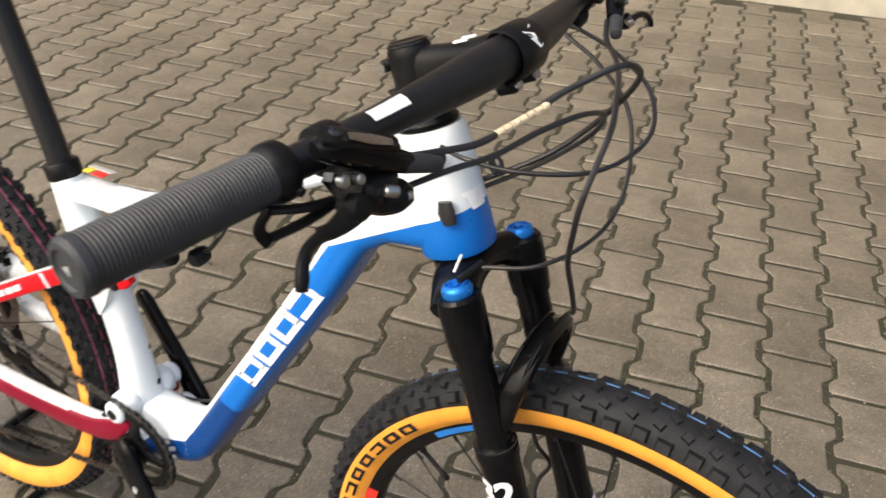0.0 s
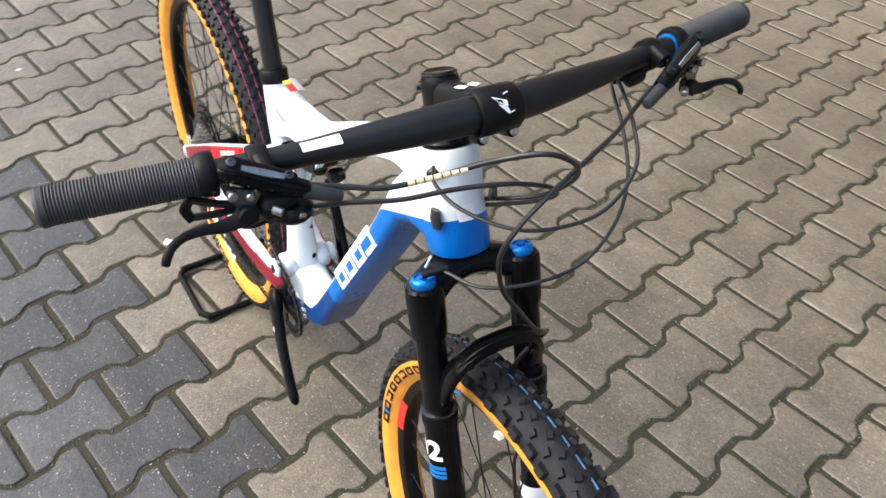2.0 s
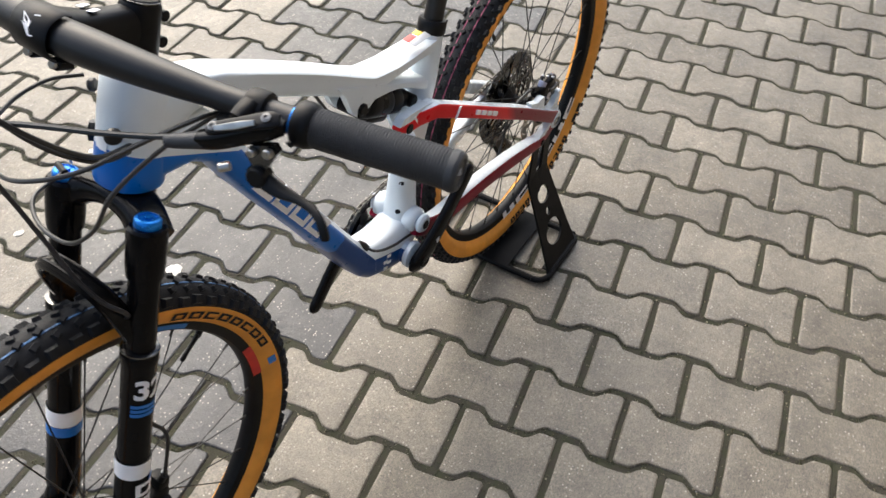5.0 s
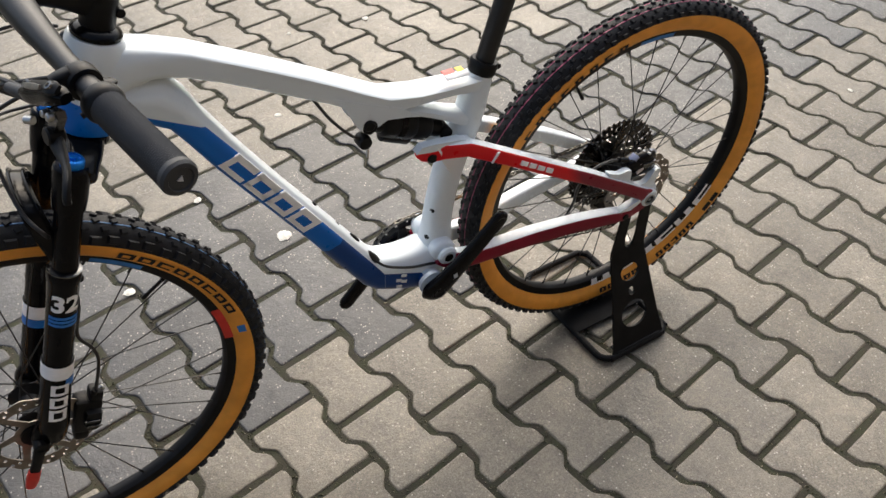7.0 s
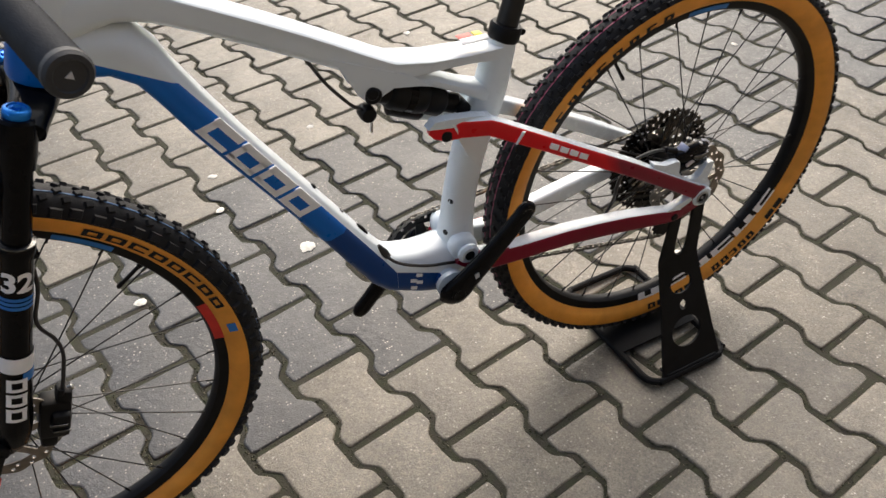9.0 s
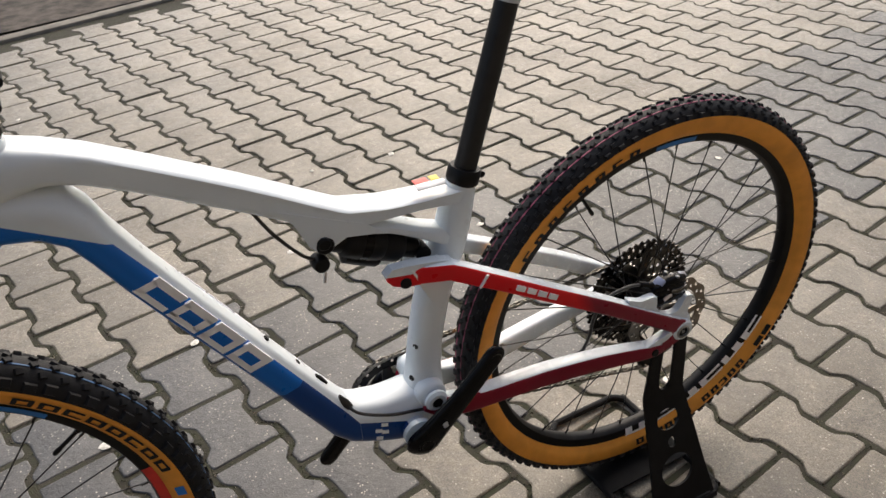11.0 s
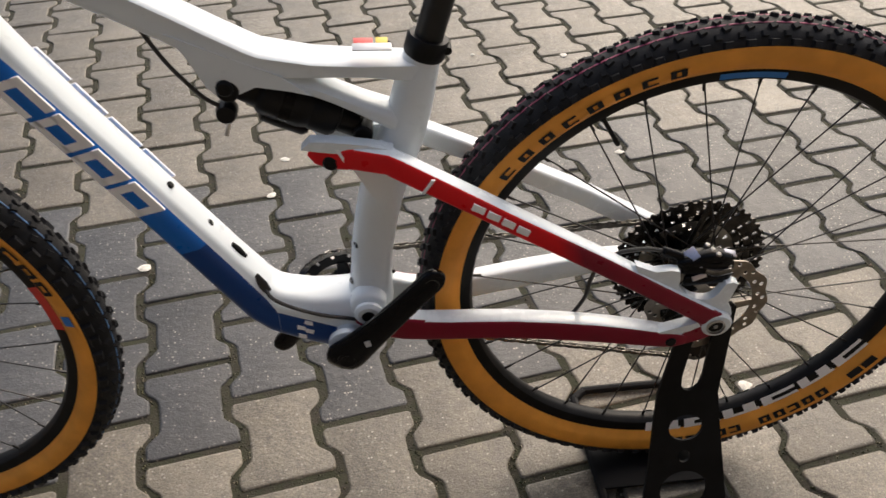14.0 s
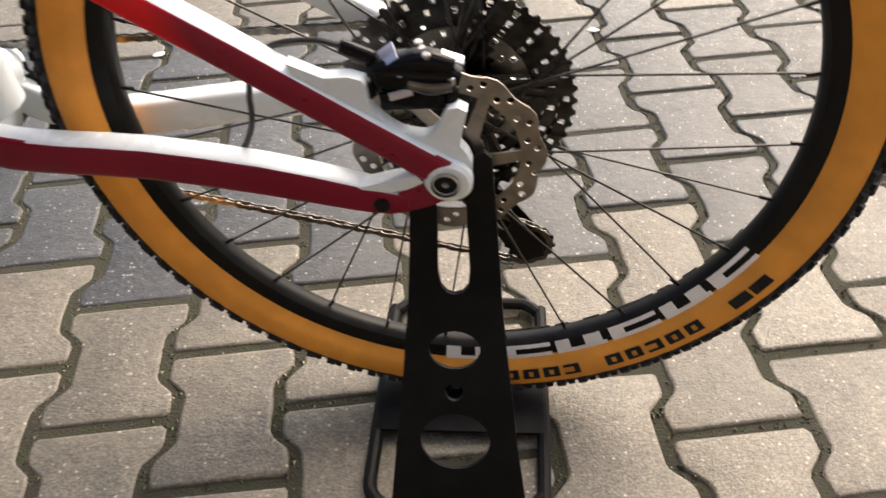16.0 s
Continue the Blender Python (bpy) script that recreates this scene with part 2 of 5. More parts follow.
def smooth_path(pts, n):
    """Catmull-Rom through the points, n steps a span. Points may carry more numbers than three."""
    p = np.array(pts, float)
    q = np.vstack([2 * p[0] - p[1], p, 2 * p[-1] - p[-2]])
    out = []
    for k in range(1, len(q) - 2):
        for s in np.linspace(0, 1, n, endpoint=False):
            a, b, c, d = q[k - 1], q[k], q[k + 1], q[k + 2]
            out.append(0.5 * (2 * b + (c - a) * s + (2 * a - 5 * b + 4 * c - d) * s * s + (3 * b - a - 3 * c + d) * s ** 3))
    out.append(p[-1])
    return np.array(out)


def sweep(rows, seg=16, power=2.0, side=(0, 1, 0), caps=True, n=1):
    """A tube along rows (x, y, z, half width along side, half height across it); power above 2 squares the section."""
    rows = smooth_path(rows, n) if n > 1 else np.array(rows, float)
    P = rows[:, :3]
    s = Shape()
    rings = []
    sd = Vector(side)
    for i in range(len(P)):
        t = Vector(P[min(i + 1, len(P) - 1)] - P[max(i - 1, 0)]).normalized()
        a = (sd - t * sd.dot(t)).normalized()
        b = t.cross(a)
        w, h = rows[i, 3], rows[i, 4] if rows.shape[1] > 4 else rows[i, 3]
        ring = []
        for k in range(seg):
            th = 2 * math.pi * k / seg
            c, q = math.cos(th), math.sin(th)
            u = math.copysign(abs(c) ** (2 / power), c) * w
            v = math.copysign(abs(q) ** (2 / power), q) * h
            ring.append(tuple(Vector(P[i]) + a * u + b * v))
        rings.append(ring)
    v = [p for r in rings for p in r]
    f = []
    for i in range(len(rings) - 1):
        for k in range(seg):
            k2 = (k + 1) % seg
            f.append((i * seg + k, i * seg + k2, (i + 1) * seg + k2, (i + 1) * seg + k))
    if caps:
        f.append(tuple(reversed(range(seg))))
        f.append(tuple((len(rings) - 1) * seg + k for k in range(seg)))
    return s.add(v, f)


def wire(pts, r, seg=8, n=8):
    """A round cable through points, with a turning frame of least twist."""
    P = smooth_path(pts, n)
    s = Shape()
    a = None
    v = []
    for i in range(len(P)):
        t = Vector(P[min(i + 1, len(P) - 1)] - P[max(i - 1, 0)]).normalized()
        if a is None:
            a = t.orthogonal().normalized()
        a = (a - t * a.dot(t)).normalized()
        b = t.cross(a)
        for k in range(seg):
            th = 2 * math.pi * k / seg
            v.append(tuple(Vector(P[i]) + a * (r * math.cos(th)) + b * (r * math.sin(th))))
    f = [(i * seg + k, i * seg + (k + 1) % seg, (i + 1) * seg + (k + 1) % seg, (i + 1) * seg + k) for i in range(len(P) - 1) for k in range(seg)]
    f += [tuple(reversed(range(seg))), tuple((len(P) - 1) * seg + k for k in range(seg))]
    return s.add(v, f)


def lathe(profile, seg, axis_mx=None, closed=False):
    """Turns (r, h) pairs round the local z axis."""
    s = Shape()
    n = len(profile)
    v = [(r * math.cos(2 * math.pi * k / seg), r * math.sin(2 * math.pi * k / seg), h) for k in range(seg) for r, h in profile]
    f = []
    for k in range(seg):
        k2 = (k + 1) % seg
        for i in range(n if closed else n - 1):
            j = (i + 1) % n
            f.append((k * n + i, k2 * n + i, k2 * n + j, k * n + j))
    if not closed:
        if profile[0][0] > 1e-6:
            f.append(tuple(k * n for k in reversed(range(seg))))
        if profile[-1][0] > 1e-6:
            f.append(tuple(k * n + n - 1 for k in range(seg)))
    return s.add(v, f, 0, axis_mx)


def along(p, q):
    """The pose at p whose z axis points to q."""
    d = Vector(q) - Vector(p)
    return Matrix.Translation(p) @ d.to_track_quat("Z", "Y").to_matrix().to_4x4()


def rod(p, q, r, seg=12, r2=None, bevel=0.0):
    L = (Vector(q) - Vector(p)).length
    r2 = r if r2 is None else r2
    prof = [(r - bevel, 0), (r, bevel), (r2, L - bevel), (r2 - bevel, L)] if bevel else [(r, 0), (r2, L)]
    return lathe(prof, seg, along(p, q))


def rbox(size, bevel, mx=None, seg=2):
    bm = bmesh.new()
    bmesh.ops.create_cube(bm, size=1, matrix=Matrix.Diagonal((*size, 1)))
    if bevel:
        bmesh.ops.bevel(bm, geom=bm.edges[:], offset=bevel, segments=seg, profile=0.5, affect="EDGES")
    return from_bm(bm, mx)


def from_bm(bm, mx=None):
    s = Shape()
    bm.verts.index_update()
    s.add([tuple(v.co) for v in bm.verts], [tuple(v.index for v in f.verts) for f in bm.faces], 0, mx)
    bm.free()
    return s


def plate(loops, thick, mx=None, bevel=0.0):
    """A flat plate from outlines in the local xy plane (first the rim, then holes), extruded along z about zero."""
    bm = bmesh.new()
    for lp in loops:
        vs = [bm.verts.new((x, y, -thick / 2)) for x, y in lp]
        for a, b in zip(vs, vs[1:] + vs[:1]):
            bm.edges.new((a, b))
    bmesh.ops.triangle_fill(bm, use_beauty=True, use_dissolve=False, edges=bm.edges[:])
    bmesh.ops.recalc_face_normals(bm, faces=bm.faces[:])
    for f in bm.faces:
        if f.normal.z > 0:
            f.normal_flip()
    ext = bmesh.ops.extrude_face_region(bm, geom=bm.faces[:])
    top = [e for e in ext["geom"] if isinstance(e, bmesh.types.BMVert)]
    bmesh.ops.translate(bm, verts=top, vec=(0, 0, thick))
    bmesh.ops.recalc_face_normals(bm, faces=bm.faces[:])
    return from_bm(bm, mx)


def ring_pts(cx, cy, rx, ry=None, n=20, a0=0.0):
    ry = rx if ry is None else ry
    return [(cx + rx * math.cos(a0 + 2 * math.pi * k / n), cy + ry * math.sin(a0 + 2 * math.pi * k / n)) for k in range(n)]


def side_mx(y=0.0):
    """Local xy to the bike's side view (x forward, z up), local z to the bike's right."""
    return Matrix(((1, 0, 0, 0), (0, 0, -1, y), (0, 1, 0, 0), (0, 0, 0, 1)))


# ---- ground ----
PITCH, LENGTH, JOINT = 0.1435, 0.2, 0.005
LAT = pose(0.52977, -0.11514, 0, 0, 0, 9.5)
ground = Shape().add([(-300, -300, -0.0034), (300, -300, -0.0034), (300, 300, -0.0034), (-300, 300, -0.0034)], [(0, 1, 2, 3)])
ground = part("ground", ground, M_JOINT)
tagged(ground, "brown sandy paving joints with green moss", "ground", kind="structure")
pavement = empty("pavement")
tagged(pavement, "interlocking tan and grey concrete block paving", "pavement", kind="structure")


def paver_shape(seed):
    """A double-T block with worn, slightly ragged edges."""
    rn = random.Random(seed)
    wide, waist, half = 0.0825 - JOINT, 0.0595 - JOINT, LENGTH / 2 - JOINT
    side = [(wide, -half), (wide, -half + 0.034), (waist, -half + 0.058), (waist, half - 0.058), (wide, half - 0.034), (wide, half)]
    corner = side + [(-x, y) for x, y in reversed(side)]
    corner = [Vector((x * (1 - rn.uniform(0, 0.02)), y * (1 - rn.uniform(0, 0.012)))) for x, y in corner]
    loop = []
    for k, c in enumerate(corner):
        last, follow = corner[k - 1], corner[(k + 1) % len(corner)]
        round_ = rn.uniform(0.003, 0.0065)
        loop += [c + (last - c).normalized() * round_, c + (follow - c).normalized() * round_]
        if (follow - c).length > 0.06:
            loop.append(c.lerp(follow, rn.uniform(0.35, 0.65)) + Vector((rn.uniform(-0.0015, 0.0015), rn.uniform(-0.0015, 0.0015))))
    s = Shape()
    n = len(loop)

    def inset(lo, hi):
        return [(x - math.copysign(rn.uniform(lo, hi), x), y - math.copysign(rn.uniform(lo, hi), y) * (abs(y) > half - 0.012)) for x, y in loop]
    v = [(x, y, 0) for x, y in inset(0.004, 0.0065)] + [(x, y, -0.0005) for x, y in inset(0.0014, 0.0026)] + [(x, y, -0.0038) for x, y in loop] + [(x, y, -0.02) for x, y in loop]
    f = [tuple(range(n))]
    f += [(r * n + n + k, r * n + n + (k + 1) % n, r * n + (k + 1) % n, r * n + k) for r in range(3) for k in range(n)]
    return s.add(v, f), loop


rng_p = random.Random(4)
cells = []
for i in range(-38, 42):
    for j in range(-48, 48):
        yy = j + i / 2 + 0.5
        p = LAT @ Vector((-i * PITCH - 0.079, yy * LENGTH, 0))
        if -5.2 < p.x < 4.6 and p.y < 3.93 + 0.167 * (p.x - 0.8) and p.y > -3.45 + 0.2 * (p.x - 0.98):
            grey = (-3.6 < yy < -0.4) and i > -9
            cells.append((math.hypot(p.x - 0.5, (p.y - 0.05) * 1.1), p, grey))
cells.sort(key=lambda c: c[0])
PAVERS = [paver_shape(k) for k in range(5)]
far_stones = {True: Shape(), False: Shape()}
paver_mesh = {(g, k): PAVERS[k][0].mesh("paver", [M_GREY if g else M_TAN], 65) for g in (False, True) for k in range(5)}
grit = Shape()
rng_g = random.Random(21)
for k, (d, p, grey) in enumerate(cells):
    m = Matrix.Translation((p.x, p.y, rng_p.uniform(-0.002, 0.001))) @ pose(0, 0, 0, rng_p.gauss(0, 0.35), rng_p.gauss(0, 0.35), 9.5 + rng_p.gauss(0, 0.4))
    kind_ = rng_p.randrange(5)
    if rng_p.random() < 0.5:
        m = m @ pose(0, 0, 0, 0, 0, 180)
    if k < 300:
        ob = new("paver", paver_mesh[grey, kind_])
        ob.parent, ob.matrix_world = pavement, m
    else:
        far_stones[grey].join(PAVERS[kind_][0], m)
    if k < 420:
        # crumbs of sand and moss caught in the joint round this block
        edge = PAVERS[kind_][1]
        for _ in range(90):
            i0 = rng_g.randrange(len(edge))
            u = Vector((*edge[i0], 0)).lerp(Vector((*edge[(i0 + 1) % len(edge)], 0)), rng_g.random())
            o = m @ (u * (1 + rng_g.uniform(-0.01, 0.09)) + Vector((0, 0, rng_g.uniform(-0.0038, -0.0014))))
            r_ = rng_g.uniform(0.0010, 0.0032)
            pts = [o + Vector((dx * r_ * rng_g.uniform(0.6, 1.4), dy * r_ * rng_g.uniform(0.6, 1.4), dz * r_ * 0.8)) for dx, dy, dz in ((1, 0, 0), (-0.5, 0.87, 0), (-0.5, -0.87, 0), (0.1, 0.1, 1))]
            grit.add([tuple(q) for q in pts], [(0, 1, 3), (1, 2, 3), (2, 0, 3)])
for grey in (False, True):
    ob = part("paver_field", far_stones[grey], M_GREY_FAR if grey else M_TAN_FAR, pavement, "grey pavers of the stripe" if grey else "tan pavers", 65)
    tagged(ob, kind="stuff")
ob = part("joint_grit", grit, M_GRIT, pavement, "crumbs of sand and moss in the joints", 20)
tagged(ob, kind="stuff")


def loft(rows, steps=1):
    """A shell tube in the side plane. Each row: upper x, z, lower x, z, then half widths on top, at the sides and below."""
    rows = smooth_path(rows, steps) if steps > 1 else np.array(rows, float)
    half = [(-0.03, 0, 0), (0.0, 0.62, 0), (0.03, 0.9, 0), (0.09, 1.0, 0.0), (0.2, 1, 0.55), (0.32, 1, 1), (0.5, 1, 1), (0.68, 1, 1), (0.8, 2, 1), (0.92, 2, 0.45), (0.98, 2, 0.0), (1.0, 2, -0.5), (1.02, 2, -2)]
    s = Shape()
    v = []
    n = 0
    for xu, zu, xl, zl, wt, wm, wb in rows:
        ring = []
        for f, kind, k in half:
            if kind == 2:
                w = wb * (0.6 if k == -0.5 else 0) if k < 0 else wb + (wm - wb) * k
            elif f <= 0.03:
                w = wt * kind
            else:
                w = wt + (wm - wt) * k
            ring.append((xu + (xl - xu) * f, w, zu + (zl - zu) * f))
        ring += [(x, -y, z) for x, y, z in ring[-2:0:-1]]
        n = len(ring)
        v += ring
    f = [(i * n + k, (i + 1) * n + k, (i + 1) * n + (k + 1) % n, i * n + (k + 1) % n) for i in range(len(rows) - 1) for k in range(n)]
    f += [tuple(range(n)), tuple((len(rows) - 1) * n + k for k in reversed(range(n)))]
    return s.add(v, f)


def split_sides(shape, sy):
    """Give the outer and under faces of an arm the first material, its upper and inner faces the second."""
    for k, q in enumerate(shape.f):
        p = [Vector(shape.v[i]) for i in q]
        nrm = (p[1] - p[0]).cross(p[2] - p[0])
        if len(q) > 4 or nrm.length == 0:
            continue
        nrm.normalize()
        c = nrm.y * sy
        shape.m[k] = 0 if c > 0.42 or (nrm.z < -0.5 and c > -0.3) else 1
    return shape


def on_lattice_edge(x):
    return -3.51 + 0.2 * (x - 0.98)


# planting bed beyond the paving, its kerb, and the house wall
a = math.degrees(math.atan(0.2))
kerb = rbox((9, 0.08, 0.12), 0.008, pose(-0.9, on_lattice_edge(-0.9) - 0.06, -0.045, 0, 0, a))
tagged(part("kerb", kerb, M_KERB), "low grey stone kerb along the bed", "kerb", kind="structure")
bed = Shape()
nx, ny = 40, 16
bv = []
for iy in range(ny + 1):
    for ix in range(nx + 1):
        q = pose(-0.9, on_lattice_edge(-0.9) - 0.1, 0, 0, 0, a) @ Vector((-4.5 + 9 * ix / nx, -3.0 * iy / ny, 0))
        bv.append((q.x, q.y, 0.025 + 0.025 * noise.noise((q.x * 2.2, q.y * 2.2, 0)) + 0.012 * noise.noise((q.x * 9, q.y * 9, 3))))
bed.add(bv, [(r * (nx + 1) + c + 1, r * (nx + 1) + c, (r + 1) * (nx + 1) + c, (r + 1) * (nx + 1) + c + 1) for r in range(ny) for c in range(nx)])
tagged(part("planting_bed", bed, M_SOIL), "bare dark brown planting bed soil", "bed", kind="structure")
# above the plinth, wall and eaves are unseen, added to block the sky
wall = rbox((16, 0.3, 4.6), 0.01, pose(0.8, 4.19, 2.25, 0, 0, 9.5))
wall.join(rbox((16.6, 1.0, 0.2), 0.01, pose(0.87, 3.8, 4.65, 0, 0, 9.5)))
wall_house = part("wall_house", wall, M_PLASTER)
tagged(wall_house, "house wall with pale plinth, unseen dark upper part blocks sky", "wall", kind="structure")
part("plinth", rbox((16, 0.03, 0.42), 0.006, pose(0.8, 4.19, 0.17, 0, 0, 9.5) @ pose(0, -0.168, 0)), M_PLINTH, wall_house, "pale rendered plinth")

# ---- mountain bike ----
bike = empty("mountain_bike")
tagged(bike, "white blue red full-suspension mountain bike held by a stand", "bicycle")

REAR, FRONT = Vector((0.0, -0.0055, 0.3845)), Vector((1.125, 0, 0.368))
BB = Vector((0.460, 0, 0.352))
HEAD_TOP, HEAD_LOW = Vector((0.880, 0, 0.936)), Vector((0.920, 0, 0.826))
AXIS = (HEAD_LOW - HEAD_TOP).normalized()

# front triangle: one moulded shell of overlapping tubes
frame_shell = Shape()
frame_shell.join(sweep([(*(HEAD_TOP + AXIS * d), r, r2) for d, r, r2 in ((-0.001, 0.0285, 0.030), (0.004, 0.031, 0.0325), (0.03, 0.032, 0.034), (0.06, 0.0325, 0.034), (0.09, 0.0335, 0.035), (0.113, 0.0335, 0.035), (0.117, 0.032, 0.0335))], 28, 2.3))
# top tube with its flat crown, then the broad down tube and the shelf over the bottom bracket
frame_shell.join(loft([(0.893, 0.929, 0.905, 0.85, 0.024, 0.031, 0.026), (0.855, 0.9205, 0.865, 0.868, 0.025, 0.030, 0.022), (0.8274, 0.9125, 0.837, 0.872, 0.0245, 0.0275, 0.018), (0.805, 0.904, 0.818, 0.868, 0.024, 0.026, 0.015), (0.7824, 0.8945, 0.797, 0.861, 0.0238, 0.024, 0.014), (0.7358, 0.870, 0.751, 0.838, 0.0235, 0.0225, 0.013), (0.6825, 0.841, 0.698, 0.8085, 0.0235, 0.022, 0.013), (0.6335, 0.8135, 0.649, 0.781, 0.0235, 0.022, 0.013), (0.5991, 0.793, 0.614, 0.761, 0.0235, 0.022, 0.013), (0.5633, 0.771, 0.576, 0.738, 0.024, 0.0225, 0.014), (0.531, 0.752, 0.54, 0.716, 0.024, 0.023, 0.015), (0.519, 0.7455, 0.524, 0.713, 0.024, 0.023, 0.015), (0.505, 0.742, 0.507, 0.713, 0.024, 0.0225, 0.015), (0.466, 0.733, 0.466, 0.713, 0.0235, 0.022, 0.015), (0.4141, 0.728, 0.4141, 0.711, 0.0225, 0.0215, 0.015), (0.355, 0.7255, 0.36, 0.703, 0.0195, 0.020, 0.015)]))
DT_ROWS = [(0.895, 0.885, 0.925, 0.828, 0.026, 0.031, 0.024), (0.855, 0.875, 0.885, 0.822, 0.024, 0.031, 0.023), (0.82, 0.867, 0.855, 0.815, 0.022, 0.031, 0.021), (0.796, 0.836, 0.83, 0.798, 0.021, 0.031, 0.021), (0.783, 0.806, 0.814, 0.773, 0.021, 0.0312, 0.022), (0.7505, 0.747, 0.785, 0.7205, 0.021, 0.0318, 0.023), (0.7145, 0.6855, 0.748, 0.6595, 0.021, 0.0325, 0.024), (0.6732, 0.6195, 0.7075, 0.5955, 0.021, 0.0332, 0.025), (0.630, 0.552, 0.6655, 0.5275, 0.022, 0.0338, 0.026), (0.5825, 0.476, 0.6205, 0.4505, 0.023, 0.0345, 0.027), (0.5505, 0.428, 0.581, 0.385, 0.024, 0.035, 0.028)]
frame_shell.join(loft(DT_ROWS))
frame_shell.join(loft([(0.5505, 0.428, 0.581, 0.385, 0.024, 0.035, 0.028), (0.542, 0.4185, 0.558, 0.361, 0.025, 0.0355, 0.028), (0.53, 0.4135, 0.541, 0.3525, 0.025, 0.036, 0.029), (0.50, 0.4065, 0.50, 0.334, 0.026, 0.0365, 0.030), (0.475, 0.4055, 0.47, 0.3245, 0.027, 0.037, 0.031), (0.455, 0.407, 0.445, 0.326, 0.027, 0.037, 0.031), (0.425, 0.409, 0.425, 0.348, 0.026, 0.035, 0.028)]))
frame_shell.join(sweep([(0.3525, 0, 0.728, 0.0195, 0.0195), (0.3585, 0, 0.705, 0.021, 0.0215), (0.3735, 0, 0.645, 0.022, 0.0245), (0.4025, 0, 0.562, 0.021, 0.026), (0.4185, 0, 0.485, 0.0215, 0.0255), (0.4245, 0, 0.43, 0.026, 0.026), (0.428, 0, 0.39, 0.033, 0.03)], 24, 2.4, n=4))
frame_shell.join(loft([(0.52, 0.728, 0.52, 0.711, 0.016, 0.0215, 0.018), (0.47, 0.709, 0.468, 0.692, 0.015, 0.0205, 0.017), (0.42, 0.684, 0.416, 0.664, 0.015, 0.020, 0.017), (0.375, 0.666, 0.372, 0.635, 0.016, 0.020, 0.017)], 3))
frame_shell.join(rod(BB + Vector((0, -0.046, 0)), BB + Vector((0, 0.046, 0)), 0.0215, 24, bevel=0.002))
# shock mount cheeks under the top tube, link gusset on the seat tube
for y in (-0.0185, 0.0185):
    frame_shell.join(plate([[(0.605, 0.772), (0.59, 0.75), (0.574, 0.712), (0.564, 0.700), (0.551, 0.698), (0.541, 0.703), (0.525, 0.710), (0.49, 0.703), (0.47, 0.697), (0.50, 0.722), (0.55, 0.745)]], 0.011, side_mx(y)))
    frame_shell.join(plate([[(0.435, 0.630), (0.435, 0.606), (0.415, 0.565), (0.40, 0.545), (0.38, 0.60), (0.40, 0.635)]], 0.010, side_mx(y * 1.15)))
    frame_shell.join(rod((0.430, y * 1.0, 0.405), (0.430, y * 2.35, 0.405), 0.0225, 26, bevel=0.004))
frame_body = part("frame", frame_shell, M_FRAME, bike, "white carbon frame with two-tone blue down tube", 50)

def disc(p, r, h, mat_, name, parent, n=(0, 1, 0), seg=18, label=""):
    q = Vector(p) + Vector(n) * h
    return part(name, rod(p, q, r, seg, bevel=min(h, r) * 0.25), mat_, parent, label)

# bolts, ports and plugs
for x, z in ((0.6435, 0.577), (0.6095, 0.5195)):
    nrm = Vector((-0.845, 0, 0.535))
    p = Vector((x, 0, z)) - nrm * 0.006
    part("bottle_bolt", rod(p, p + nrm * 0.008, 0.0045, 12, bevel=0.001), M_BLACK, frame_body)
for x, z in ((0.438, 0.4825), (0.4475, 0.424)):
    p = Vector((x - 0.006, 0.008, z))
    part("frame_bolt", rod(p, p + Vector((0.009, 0.005, 0.001)), 0.005, 12, bevel=0.001), M_BLACK, frame_body)
p = Vector((0.583, 0, 0.4785))
part("frame_plug", sweep([(p.x - 0.007, 0.004, p.z - 0.011, 0.003, 0.003), (p.x, 0.004, p.z + 0.001, 0.0045, 0.004), (p.x + 0.006, 0.004, p.z + 0.010, 0.003, 0.003)], 10, 2), M_BLACK, frame_body)
for sy in (-1, 1):
    part("shock_bolt", rod((0.556, sy * 0.022, 0.711), (0.556, sy * 0.029, 0.711), 0.009, 18, bevel=0.002), M_BLACK, frame_body)
    part("pivot_cap", rod((0.430, sy * 0.0455, 0.405), (0.430, sy * 0.058, 0.405), 0.0175, 24, bevel=0.004), M_FRAME, frame_body, "white round main pivot")
    part("pivot_bolt", rod((0.430, sy * 0.0575, 0.405), (0.430, sy * 0.060, 0.405), 0.0085, 16, bevel=0.001), M_BLACK, frame_body)
# cable ports in the head tube
for (x, y, z), r in (((0.907, -0.029, 0.925), 0.007), ((0.936, -0.027, 0.868), 0.0), ((0.936, 0.020, 0.905), 0.009)):
    if r:
        part("cable_port", rod((x, y, z), (x + 0.004, y + math.copysign(0.007, y), z), r, 14, bevel=0.002), M_CABLE, frame_body)
part("frame_plug", sweep([(0.918, -0.0325, 0.886, 0.0035, 0.007), (0.921, -0.0335, 0.876, 0.0045, 0.009), (0.925, -0.033, 0.866, 0.0035, 0.007)], 12, 2), M_CABLE, frame_body)

# prints: plain slabs along the colour border of the down tube, small marks elsewhere
DT_DIR, DT_NRM = Vector((0.525, 0, 0.851)), Vector((-0.851, 0, 0.525))


